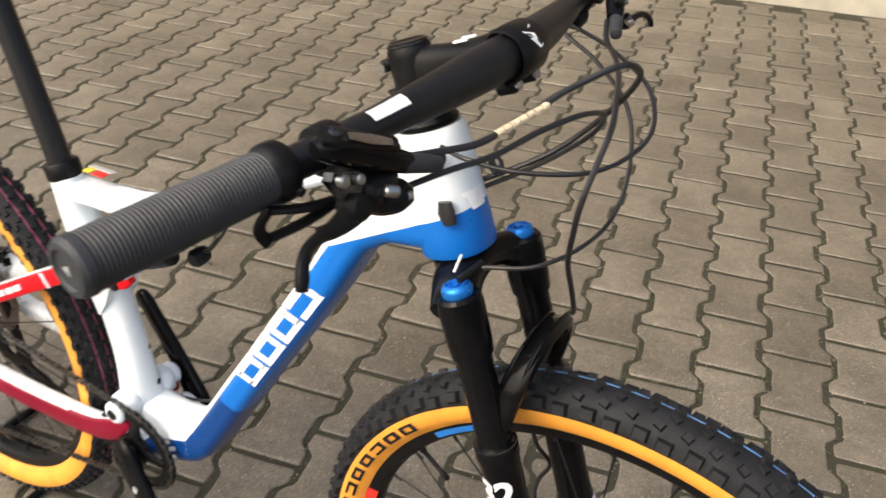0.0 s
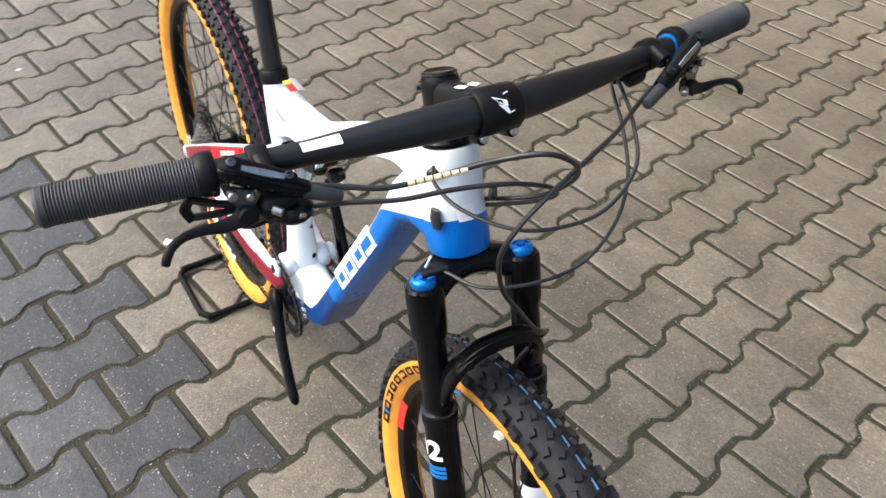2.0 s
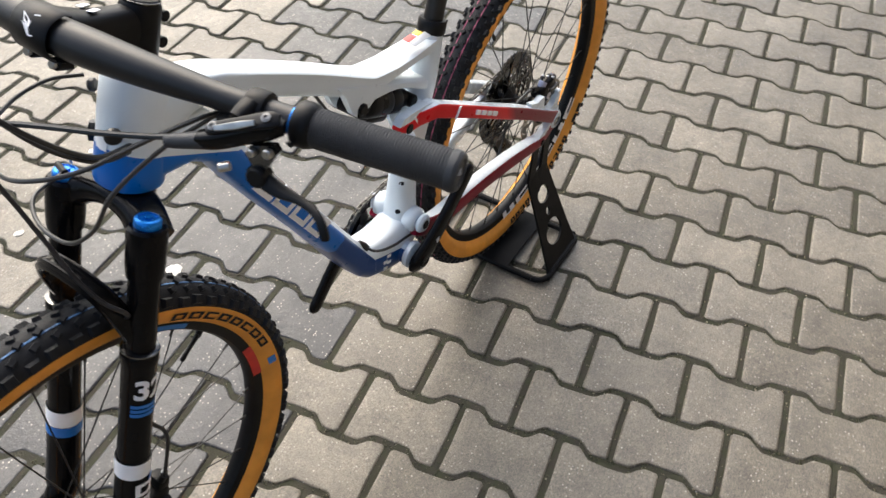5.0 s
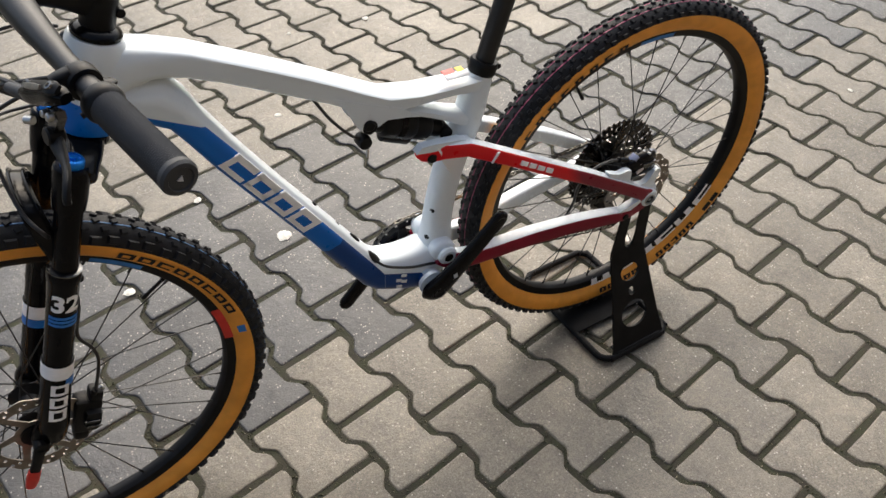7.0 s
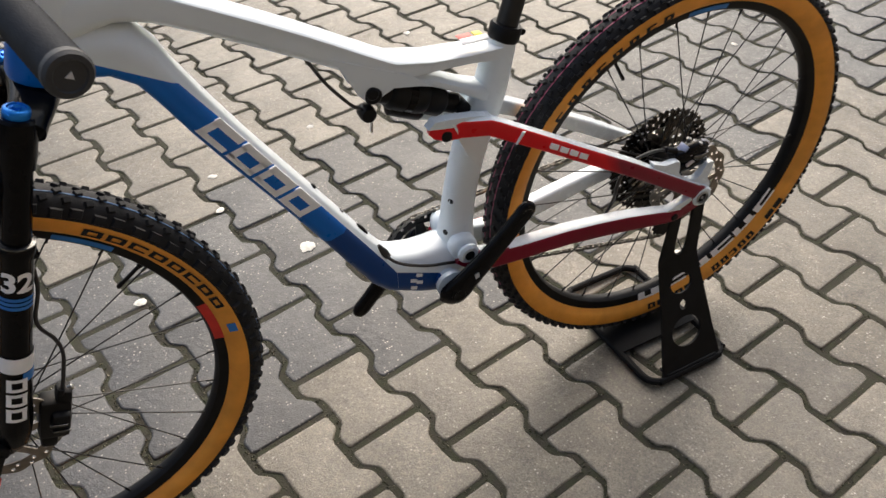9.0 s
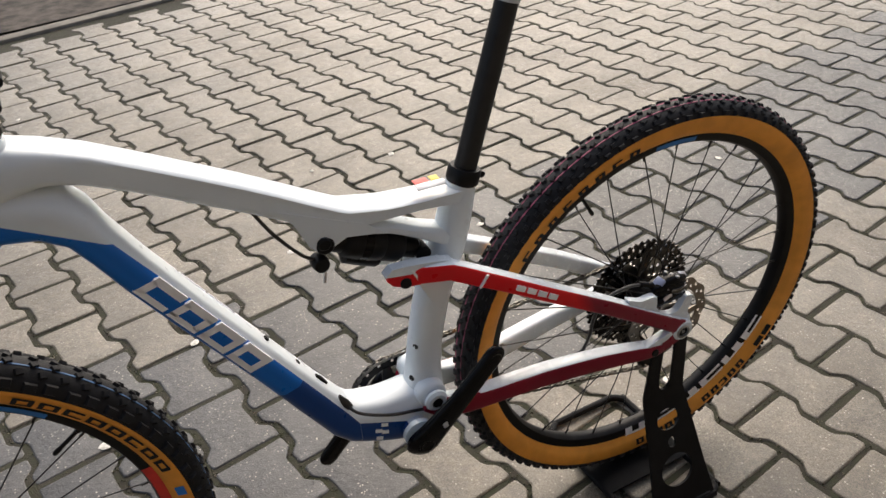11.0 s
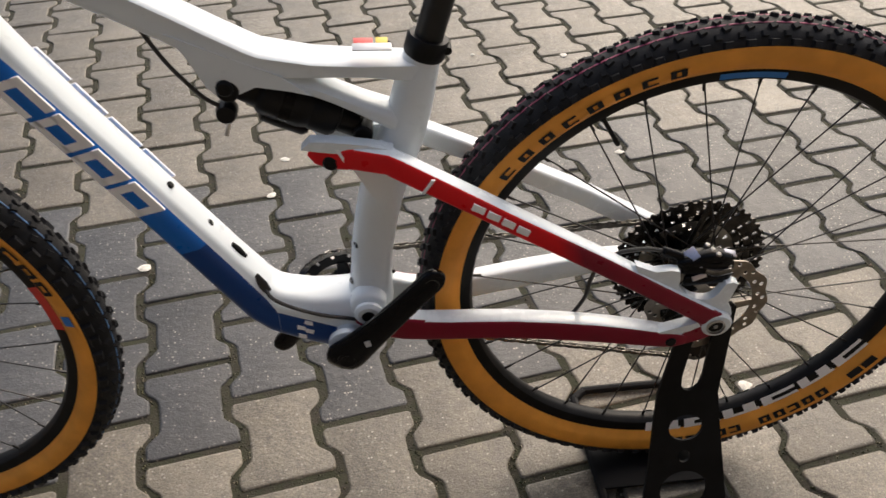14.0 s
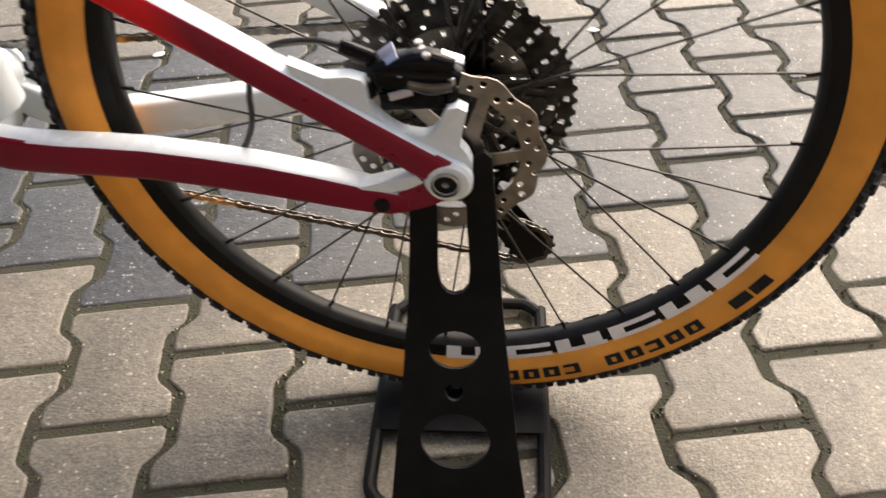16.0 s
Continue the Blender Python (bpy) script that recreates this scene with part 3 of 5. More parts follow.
def dt_bar(side, s0, s1, lo, hi):
    """A thin parallelogram on the side of the down tube, s along it from the middle of the border, heights across."""
    pts = []
    for s_, h in ((s0, lo), (s1, lo), (s1, hi), (s0, hi)):
        q = Vector((0.70, 0, 0.6523)) + DT_DIR * (s_ - 0.3 * h) + DT_NRM * h
        w = 0.0312 + (0.7925 - q.x) * 0.0172 + 0.0005
        pts.append(Vector((q.x, side * w, q.z)))
    v = [tuple(p) for p in pts] + [(p.x, p.y - side * 0.003, p.z) for p in pts]
    f = [(0, 1, 2, 3), (4, 5, 1, 0), (5, 6, 2, 1), (6, 7, 3, 2), (7, 4, 0, 3), (7, 6, 5, 4)]
    if side < 0:
        f = [tuple(reversed(q)) for q in f]
    return Shape().add(v, f)


for side in (-1, 1):
    for k in range(4):
        top = 0.1 - 0.0515 * k
        bars = dt_bar(side, top - 0.046, top, -0.0300, -0.0225)
        bars.join(dt_bar(side, top - 0.046, top, -0.0085, 0.0015))
        bars.join(dt_bar(side, top - 0.010, top, -0.026, -0.005))
        if k:
            bars.join(dt_bar(side, top - 0.046, top - 0.036, -0.026, -0.005))
        part("print_slab", bars, M_WHITE, frame_body, "white slab of the down tube print")
    for ax, az in ((0.503, 0.374), (0.513, 0.366), (0.503, 0.359), (0.513, 0.351)):
        part("print_mark", plate([[(ax, az), (ax + 0.010, az + 0.004), (ax + 0.009, az + 0.010), (ax - 0.001, az + 0.006)]], 0.002, side_mx(side * 0.0365)), M_WHITE, frame_body)
# white notch on the front of the head tube
notch = Shape()
nv = []
for i in range(9):
    th = radians(-42 + 50 * i / 8)
    for d in (0.058, 0.076):
        c = HEAD_TOP + AXIS * d
        u = Vector((0.94, 0, 0.342))
        nv.append(tuple(c + u * (0.0352 * math.cos(th)) + Vector((0, 0.0338 * math.sin(th), 0))))
notch.add(nv, [(2 * i, 2 * i + 1, 2 * i + 3, 2 * i + 2) for i in range(8)])
part("print_mark", notch, M_WHITE, frame_body, "white notch on the head tube")
# sticker on the rear of the top tube
for dx, w, m in ((0.0, 0.02, M_RED), (0.019, 0.012, M_YELLOW)):
    st = rbox((w, 0.012, 0.0012), 0.0003, pose(0.413 - dx, 0.004, 0.7465, 0, -1.5, 0))
    part("sticker", st, m, frame_body, "small red sticker" if m is M_RED else "small yellow sticker")
st = rbox((0.04, 0.011, 0.0012), 0.0003, pose(0.404, 0.016, 0.7455, -14, -1.5, 0))
part("sticker", st, M_SILVERPRINT, frame_body, "small silver sticker")

# seat post and collar
POST = Vector((-0.282, 0, 0.959)).normalized()
c0 = Vector((0.353, 0, 0.7215))
post = part("seat_post", rod(c0, c0 + POST * 0.42, 0.0152, 28), M_MATT, bike, "matt black round seat post")
for h in (0.245, 0.268):
    ringp = c0 + POST * h
    part("post_mark", sweep([(*(ringp + Vector((0, 0.0005, 0)) + POST * k), 0.0001 + 0.0156, 0.0156) for k in (0, 0.006)], 24, 2), M_SILVERPRINT if h < 0.25 else M_MATT, post)
collar = part("seat_collar", lathe([(0.0158, 0.0), (0.021, 0.0), (0.0225, 0.003), (0.0225, 0.019), (0.0205, 0.022), (0.0158, 0.022)], 28, along(c0 + POST * 0.005, c0 + POST)), M_BLACK, bike, "black seat collar")
part("clamp_bolt", rod(c0 + POST * 0.014 + Vector((-0.022, -0.012, 0)), c0 + POST * 0.014 + Vector((-0.022, 0.012, 0)), 0.0045, 12), M_BLACK, collar)

# rear suspension arms
for sy in (-1, 1):
    ss = sweep([(0.478, sy * 0.026, 0.634, 0.006, 0.007), (0.470, sy * 0.028, 0.631, 0.0085, 0.0125), (0.455, sy * 0.030, 0.6275, 0.0095, 0.015), (0.43, sy * 0.034, 0.6270, 0.0100, 0.014), (0.394, sy * 0.0415, 0.6240, 0.0115, 0.0135), (0.384, sy * 0.044, 0.6190, 0.012, 0.0130), (0.30, sy * 0.0545, 0.5725, 0.0130, 0.0125), (0.26, sy * 0.059, 0.5490, 0.0135, 0.0125), (0.15, sy * 0.069, 0.4850, 0.013, 0.0130), (0.06, sy * 0.0745, 0.4280, 0.012, 0.0130), (0.012, sy * 0.078, 0.3970, 0.010, 0.0140), (-0.009, sy * 0.080, 0.386, 0.007, 0.012)], 20, 5.0)
    ss.join(plate([[(0.045, 0.415), (0.026, 0.393), (0.020, 0.384), (0.036, 0.372), (0.046, 0.357), (0.036, 0.349), (0.016, 0.356), (-0.006, 0.366), (0.0, 0.388), (0.03, 0.405)]], 0.014, side_mx(sy * 0.0785)))
    if sy > 0:
        ss = split_sides(ss, sy)
        ss.join(plate([[(0.112, 0.4840), (0.0861, 0.4719), (0.067, 0.4731), (0.0569, 0.4699), (0.0550, 0.4600), (0.0545, 0.4479), (0.046, 0.4360), (0.036, 0.4268), (0.0255, 0.4230), (0.0145, 0.4215), (0.0085, 0.4240), (0.0032, 0.4296), (-0.0042, 0.4466), (-0.0125, 0.4480), (-0.0191, 0.4444), (-0.016, 0.4300), (-0.0125, 0.4131), (-0.0185, 0.4050), (-0.0215, 0.3950), (-0.0205, 0.3800), (-0.010, 0.3720), (0.02, 0.3900), (0.06, 0.4200), (0.10, 0.4500)]], 0.012, side_mx(0.0735)), mi=1)
    if sy < 0:
        ss = split_sides(ss, sy)
    ss.join(plate([[(0.070, 0.3745), (0.022, 0.3885), (0.017, 0.3815), (0.030, 0.3740), (0.060, 0.3665)]], 0.015, side_mx(sy * 0.0785)), mi=1)
    ss.join(plate([[(0.486, 0.642), (0.476, 0.6515), (0.455, 0.650), (0.415, 0.6435), (0.388, 0.636), (0.40, 0.630), (0.44, 0.634), (0.466, 0.638)]], 0.015, side_mx(sy * 0.0335)), mi=1)
    stay = part("seat_stay", ss, [M_STAY, M_STAYWHITE], bike, "red and white seat stay arm")
    for q0, q1 in (((0.446, 0.6405), (0.434, 0.6135)), ((0.345, 0.6095), (0.357, 0.5920))):
        ly = sy * (0.0405 if q0[0] > 0.4 else 0.0615)
        part("print_mark", plate([[q0, (q0[0] + 0.004, q0[1]), (q1[0] + 0.003, q1[1]), q1]], 0.003, side_mx(ly)), M_WHITE, stay, "thin white line")
    part("link_bolt", rod((0.456, sy * 0.036, 0.622), (0.456, sy * 0.0405, 0.622), 0.0095, 18, bevel=0.002), M_BLACK, stay)
    part("axle_end", lathe([(0.0118, 0), (0.0118, 0.002), (0.0105, 0.003), (0.0102, 0.0005), (0.0102, -0.002)], 24, along((-0.001, sy * 0.0885, 0.382), (-0.001, sy * 0.2, 0.382)), True), M_STEEL, stay, "silver axle end ring")
    part("axle_core", rod((-0.001, sy * 0.082, 0.382), (-0.001, sy * 0.0885, 0.382), 0.0102, 18, bevel=0.001), M_BLACK, stay)
    part("axle_dot", lathe([(0.0, 0.0), (0.0015, 0.0), (0.0025, 0.001), (0.003, 0.0)], 14, along((-0.001, sy * 0.0886, 0.382), (-0.001, sy * 0.2, 0.382))), M_STEEL, stay)
    part("axle_boss", rod((-0.003, sy * 0.076, 0.382), (-0.003, sy * 0.0882, 0.382), 0.0195, 26, bevel=0.003), M_STAYWHITE, stay, "white boss round the axle")
    for k in range(4):
        c = Vector((0.306, 0, 0.572)) + Vector((-0.86, 0, -0.51)) * (0.0195 * k)
        d, e = Vector((-0.86, 0, -0.51)) * 0.0155, Vector((-0.003, 0, 0.0078))
        q = [c, c + d, c + d + e, c + e]
        yq = sy * (0.0682 + 0.0020 * k)
        part("print_slab", plate([[(v.x, v.z) for v in q]], 0.003, side_mx(yq)), M_WHITE, stay, "white slab of the stay print")
    if sy > 0:
        cs = [(0.442, 0.040, 0.396, 0.010, 0.012), (0.42, 0.046, 0.388, 0.011, 0.018), (0.385, 0.0485, 0.378, 0.0125, 0.0180), (0.33, 0.0525, 0.3775, 0.0140, 0.0165), (0.25, 0.060, 0.3800, 0.0140, 0.0162), (0.15, 0.068, 0.3725, 0.0135, 0.0160)]
    else:
        # dropped below the chain
        cs = [(0.442, -0.040, 0.392, 0.010, 0.012), (0.42, -0.046, 0.370, 0.011, 0.018), (0.385, -0.0470, 0.354, 0.0120, 0.0185), (0.33, -0.0485, 0.3470, 0.0130, 0.0180), (0.25, -0.0575, 0.3525, 0.0135, 0.0178), (0.15, -0.067, 0.3615, 0.0135, 0.0165)]
    cs = sweep(cs + [(0.075, sy * 0.0745, 0.3620, 0.0125, 0.0140), (0.045, sy * 0.078, 0.3585, 0.010, 0.0120), (0.03, sy * 0.080, 0.358, 0.006, 0.008)], 20, 5.0, n=2)
    stay = part("chain_stay", split_sides(cs, sy), [M_CHAINSTAY, M_STAYWHITE], bike, "dark red and white chain stay arm")
    part("stay_bolt", rod((0.052, sy * 0.084, 0.3585), (0.052, sy * 0.0905, 0.3585), 0.007, 16, bevel=0.0015), M_BLACK, stay)

# shock
S0, S1 = Vector((0.554, 0, 0.706)), Vector((0.420, 0, 0.643))
sd = (S1 - S0).normalized()
shock = part("shock", lathe([(0.010, 0.002), (0.014, 0.006), (0.0165, 0.014), (0.0175, 0.030), (0.0215, 0.033), (0.0235, 0.038), (0.0242, 0.052), (0.0242, 0.078), (0.0225, 0.086), (0.0215, 0.088), (0.0225, 0.090), (0.0225, 0.112), (0.019, 0.118), (0.0145, 0.120), (0.0145, 0.140), (0.010, 0.146)], 28, along(S0, S1)), M_BLACK, bike, "black rear shock absorber")
part("shock_band", lathe([(0.0235, 0), (0.0246, 0.0005), (0.0246, 0.012), (0.0235, 0.0125)], 28, along(S0 + sd * 0.055, S1), True), M_GLOSS, shock, "gloss band round the shock can")
part("shock_eye", rod(S1 + Vector((0, -0.02, 0)), S1 + Vector((0, 0.02, 0)), 0.011, 18, bevel=0.002), M_BLACK, shock)
part("shock_eye", rod(S0 + Vector((0, -0.026, 0)), S0 + Vector((0, 0.026, 0)), 0.012, 18, bevel=0.002), M_BLACK, shock)
part("shock_reservoir", lathe([(0.008, 0), (0.0125, 0.003), (0.0135, 0.02), (0.0135, 0.05), (0.010, 0.055)], 18, along(S0 + sd * 0.02 + Vector((-0.008, 0, -0.026)), S0 + sd * 0.09 + Vector((-0.008, 0, -0.026)))), M_BLACK, shock)
rem = Vector((0.561, 0.012, 0.677))
part("shock_remote", lathe([(0.005, 0), (0.010, 0.002), (0.0115, 0.008), (0.0115, 0.02), (0.008, 0.025)], 18, along(rem + Vector((0, 0.012, 0)), rem + Vector((0, -0.05, 0)))), M_BLACK, shock)
part("remote_screw", rod(rem + Vector((-0.002, 0.01, -0.010)), rem + Vector((0.002, 0.016, -0.021)), 0.0022, 8), M_STEEL, shock)
part("remote_cable", wire([(0.632, 0.006, 0.772), (0.612, 0.010, 0.735), (0.59, 0.013, 0.705), (0.576, 0.013, 0.690), (0.562, 0.013, 0.682)], 0.0024), M_CABLE, bike, "black cable to the shock")

# ---- wheels ----
def wheel(name, c, front, label):
    """Rim as the body, with tyre, tread, hub, spokes and rotor round a hub at c."""
    mx = Matrix.Translation(c) @ pose(0, 0, 0, 0, 0, -1.5 if front else 0) @ Matrix(((1, 0, 0, 0), (0, 0, -1, 0), (0, 1, 0, 0), (0, 0, 0, 1))) @ Matrix.Scale(1.0 if front else 1.003, 4)
    prof = [(0.2952, -0.006), (0.2945, 0.0), (0.2952, 0.006), (0.2985, 0.0115), (0.305, 0.0142), (0.3165, 0.0156), (0.3165, -0.0156), (0.305, -0.0142), (0.2985, -0.0115)]
    body = part(name, lathe(prof, 128, mx, True), M_BLACK, bike, label, 30)
    # casing
    casing = []
    for k in range(25):
        th = math.pi * (k / 24 * 1.36 - 0.18)
        casing.append((0.3355 + 0.0285 * math.sin(th), 0.0285 * math.cos(th)))
    casing = [(0.3105, 0.0135)] + casing + [(0.3105, -0.0135)]
    sh = Shape()
    n, seg = len(casing), 144
    v = [tuple(mx @ Vector((r * math.cos(2 * math.pi * k / seg), r * math.sin(2 * math.pi * k / seg), h))) for k in range(seg) for r, h in casing]
    f, mi = [], []
    for k in range(seg):
        for i in range(n - 1):
            f.append((k * n + i, ((k + 1) % seg) * n + i, ((k + 1) % seg) * n + i + 1, k * n + i + 1))
            mi.append(1 if (casing[i][0] + casing[i + 1][0]) / 2 < (0.3380 if front else 0.3435) else 0)
    sh.add(v, f)
    sh.m = mi
    part("tyre", sh, [M_RUBBER, M_SKIN], body, "black tyre with amber sidewalls", 60)
    # knobs
    tread = Shape()
    rows_ = 88 if front else 92
    def knob(phi, th, la, lw, ht, twist):
        e = Vector((math.cos(phi), math.sin(phi), 0))
        t = Vector((-math.sin(phi), math.cos(phi), 0))
        nrm = e * math.sin(th) + Vector((0, 0, 1)) * math.cos(th)
        wv = nrm.cross(t)
        base = e * (0.3355 + 0.0282 * math.sin(th)) + Vector((0, 0, 0.0282 * math.cos(th)))
        t2, w2 = t * math.cos(twist) + wv * math.sin(twist), wv * math.cos(twist) - t * math.sin(twist)
        vs = []
        for k, (hh, sc) in enumerate(((-0.001, 1.12), (ht, 0.84))):
            for a_, b_ in ((-1, -1), (1, -1), (1, 1), (-1, 1)):
                vs.append(tuple(mx @ (base + nrm * hh + t2 * (a_ * la * sc) + w2 * (b_ * lw * sc))))
        tread.add(vs, [(4, 5, 6, 7), (0, 1, 5, 4), (1, 2, 6, 5), (2, 3, 7, 6), (3, 0, 4, 7)])
    for k in range(rows_):
        ph = 2 * math.pi * k / rows_
        st_ = 2 * math.pi / rows_
        if front:
            for s_ in (-1, 1):
                knob(ph + (k % 2) * 0.006, math.pi / 2 + s_ * (0.16 + 0.04 * (k % 2)), 0.0046, 0.0036, 0.0038, s_ * 0.5)
                knob(ph + st_ * 0.5, math.pi / 2 + s_ * 0.60, 0.0046, 0.0038, 0.0044, s_ * 0.35)
                knob(ph + st_ * (0.1 if k % 2 else 0), math.pi / 2 + s_ * (1.08 + 0.08 * (k % 2)), 0.0072, 0.0056, 0.0056, 0)
        else:
            for s_ in (-1, 1):
                knob(ph + s_ * st_ * 0.2, math.pi / 2 + s_ * 0.15, 0.0042, 0.0032, 0.0040, s_ * 0.6)
                knob(ph + st_ * 0.5, math.pi / 2 + s_ * 0.50, 0.0042, 0.0034, 0.0042, s_ * 0.4)
                knob(ph + st_ * 0.1, math.pi / 2 + s_ * 0.80, 0.0036, 0.0030, 0.0042, 0)
                knob(ph + st_ * 0.5, math.pi / 2 + s_ * 1.10, 0.0050, 0.0036, 0.0052, 0)
    tagged(part("tread", tread, M_RUBBER, body, "rows of black rubber tread knobs", 20), kind="stuff")
    lines = (-0.0075,) if front else (-0.0085, 0.0085)
    for y in lines:
        rr = 0.3355 + math.sqrt(0.0285 ** 2 - y * y) + 0.0006
        part("tread_line", lathe([(rr - 0.0006, y - 0.0013), (rr, y - 0.0008), (rr, y + 0.0008), (rr - 0.0006, y + 0.0013)], 144, mx, True), M_BLUELINE if front else M_PINK, body, "thin blue line round the tread" if front else "thin pink line round the tread")
    # prints on the sidewall and rim: plain bars
    def arc(phi0, phi1, r0, r1, y, sd_, m, nm, lb="", n_=6):
        s_ = Shape()
        vv = []
        for k in range(n_ + 1):
            p_ = radians(phi0 + (phi1 - phi0) * k / n_)
            for r_ in (r0, r1):
                if nm == "sidewall_bar":
                    th_ = math.asin(max(-0.95, min(0.95, (r_ - 0.3355) / 0.0285)))
                    yy_ = 0.0299 * math.cos(th_)
                else:
                    yy_ = 0.0153 + (r_ - 0.305) * (0.122 if r_ > 0.305 else 0.415)
                vv.append(tuple(mx @ Vector((r_ * math.cos(p_), r_ * math.sin(p_), -sd_ * yy_))))
        for k in range(n_):
            s_.f.append((2 * k, 2 * k + 1, 2 * k + 3, 2 * k + 2))
        s_.v, s_.m = vv, [0] * n_
        return part(nm, s_, m, body, lb)
    for sd_ in (1, -1):
        if front:
            starts = [125 + 5.2 * k for k in range(8)]
            if sd_ < 0:
                starts = [135 + 5.6 * k for k in range(8)]
        else:
            starts = [-92.5 - 3.95 * k for k in range(6)] + [-120.5 - 4.05 * k for k in range(5)] + [36 + 5.4 * k for k in range(8)]
        w_ = 4.2 if front else 3.1
        for q_, a_ in enumerate(starts):
            arc(a_, a_ + w_, 0.3215, 0.3245, 0, sd_, M_RUBBER, "sidewall_bar")
            arc(a_, a_ + w_, 0.3305, 0.3335, 0, sd_, M_RUBBER, "sidewall_bar")
            arc(a_, a_ + 1.1, 0.3245, 0.3305, 0, sd_, M_RUBBER, "sidewall_bar", n_=2)
            if q_ % 3 != 2:
                arc(a_ + w_ - 1.1, a_ + w_, 0.3245, 0.3305, 0, sd_, M_RUBBER, "sidewall_bar", n_=2)
        if front:
            arc(172, 175, 0.322, 0.334, 0, sd_, M_BLUEPRINT, "sidewall_bar", "blue patch")
            arc(164, 178, 0.2990, 0.3125, 0, sd_, M_RED, "rim_mark", "red block on the rim", 8)
            arc(120, 134, 0.3010, 0.3090, 0, sd_, M_BLUEPRINT, "rim_mark", "blue strip on the rim", 8)
        else:
            arc(-151.6, -147.6, 0.323, 0.334, 0, sd_, M_RUBBER, "sidewall_bar")
            arc(-147, -143, 0.323, 0.334, 0, sd_, M_RUBBER, "sidewall_bar")
            for k in range(6):
                a_ = -86 - 11.4 * k
                arc(a_, a_ - 10.3, 0.3078, 0.3158, 0, sd_, M_WHITE, "rim_mark", "white block on the rim")
                arc(a_, a_ - 3.0, 0.2970, 0.3078, 0, sd_, M_WHITE, "rim_mark", "white block on the rim", 3)
                if k % 2:
                    arc(a_ - 3.0, a_ - 10.3, 0.2970, 0.3015, 0, sd_, M_WHITE, "rim_mark", "white block on the rim", 3)
                else:
                    arc(a_ - 6.0, a_ - 9.6, 0.2970, 0.3078, 0, sd_, M_WHITE, "rim_mark", "white block on the rim", 3)
            arc(84, 98, 0.3010, 0.3090, 0, sd_, M_BLUEPRINT, "rim_mark", "blue strip on the rim", 8)
    # hub, spokes, valve
    half = 0.05 if front else 0.068
    fl = (-0.027, 0.021) if not front else (-0.030, 0.026)
    hub = lathe([(0.008, -half), (0.011, -half), (0.011, fl[0] - 0.006), (0.024, fl[0] - 0.002), (0.026, fl[0]), (0.024, fl[0] + 0.002), (0.014, fl[0] + 0.008), (0.013, 0), (0.015, fl[1] - 0.010), (0.026, fl[1] - 0.002), (0.028, fl[1]), (0.026, fl[1] + 0.002), (0.016, fl[1] + 0.006), (0.012, half), (0.008, half)], 28, mx)
    part("hub", hub, M_BLACK, body, "black hub")
    for k in range(28):
        s_ = k % 2
        ph = 2 * math.pi * (k + 0.35) / 28
        off = radians(72) * (1 if (k // 2) % 2 else -1)
        p_ = Vector((0.0245 * math.cos(ph + off), 0.0245 * math.sin(ph + off), fl[s_]))
        q_ = Vector((0.2960 * math.cos(ph), 0.2960 * math.sin(ph), 0.002 * (1 if s_ else -1)))
        sp = rod(mx @ p_, mx @ q_, 0.00105, 6)
        sp.join(rod(mx @ (q_ * 0.958 + Vector((0, 0, 0.0))), mx @ (q_ * 1.004), 0.0020, 6))
        part("spoke", sp, M_SPOKE, body)
    pv = radians(144 if front else 59)
    e = Vector((math.cos(pv), math.sin(pv), 0))
    vl = lathe([(0.0042, 0), (0.0042, 0.006), (0.0028, 0.007), (0.0028, 0.036), (0.0034, 0.037), (0.0034, 0.046), (0.002, 0.048)], 10, along(mx @ (e * 0.2955), mx @ (e * 0.2)))
    part("valve", vl, M_BLACK, body)
    # brake disc on the left side
    R_, yb = (0.080, -0.049) if front else (0.080, -0.056)
    outer = []
    for k in range(72):
        a_ = 2 * math.pi * k / 72
        outer.append(((R_ - 0.0022 + 0.0022 * math.cos(a_ * 12)) * math.cos(a_), (R_ - 0.0022 + 0.0022 * math.cos(a_ * 12)) * math.sin(a_)))
    loops = [outer]
    for k in range(18):
        a_ = 2 * math.pi * (k + 0.5) / 18
        loops.append(ring_pts(0.0722 * math.cos(a_ + 0.07), 0.0722 * math.sin(a_ + 0.07), 0.0031, n=8))
        loops.append(ring_pts(0.0655 * math.cos(a_ - 0.05), 0.0655 * math.sin(a_ - 0.05), 0.0030, n=8))
    for k in range(6):
        a0, a1 = 2 * math.pi * (k + 0.08) / 6, 2 * math.pi * (k + 0.92) / 6
        inn, out_ = 0.030, 0.059
        lp = [(out_ * math.cos(a0 + (a1 - a0) * q / 6), out_ * math.sin(a0 + (a1 - a0) * q / 6)) for q in range(7)] + [(inn * math.cos(a1 - 0.15 - (a1 - a0 - 0.3) * q / 4 + 0.25), inn * math.sin(a1 - 0.15 - (a1 - a0 - 0.3) * q / 4 + 0.25)) for q in range(5)]
        loops.append(lp)
    loops.append(ring_pts(0, 0, 0.016, n=20))
    part("brake_disc", plate(loops, 0.0018, mx @ Matrix.Translation((0, 0, yb))), M_DISC, body, "steel brake disc with holes")
    part("disc_lockring", lathe([(0.012, 0), (0.022, 0), (0.022, -0.004), (0.012, -0.005)], 24, mx @ Matrix.Translation((0, 0, yb))), M_BLACK, body)
    return body

rear_wheel = wheel("rear_wheel", REAR, False, "rear wheel with black rim and amber-wall tyre")
front_wheel = wheel("front_wheel", FRONT, True, "front wheel with black rim and amber-wall tyre")

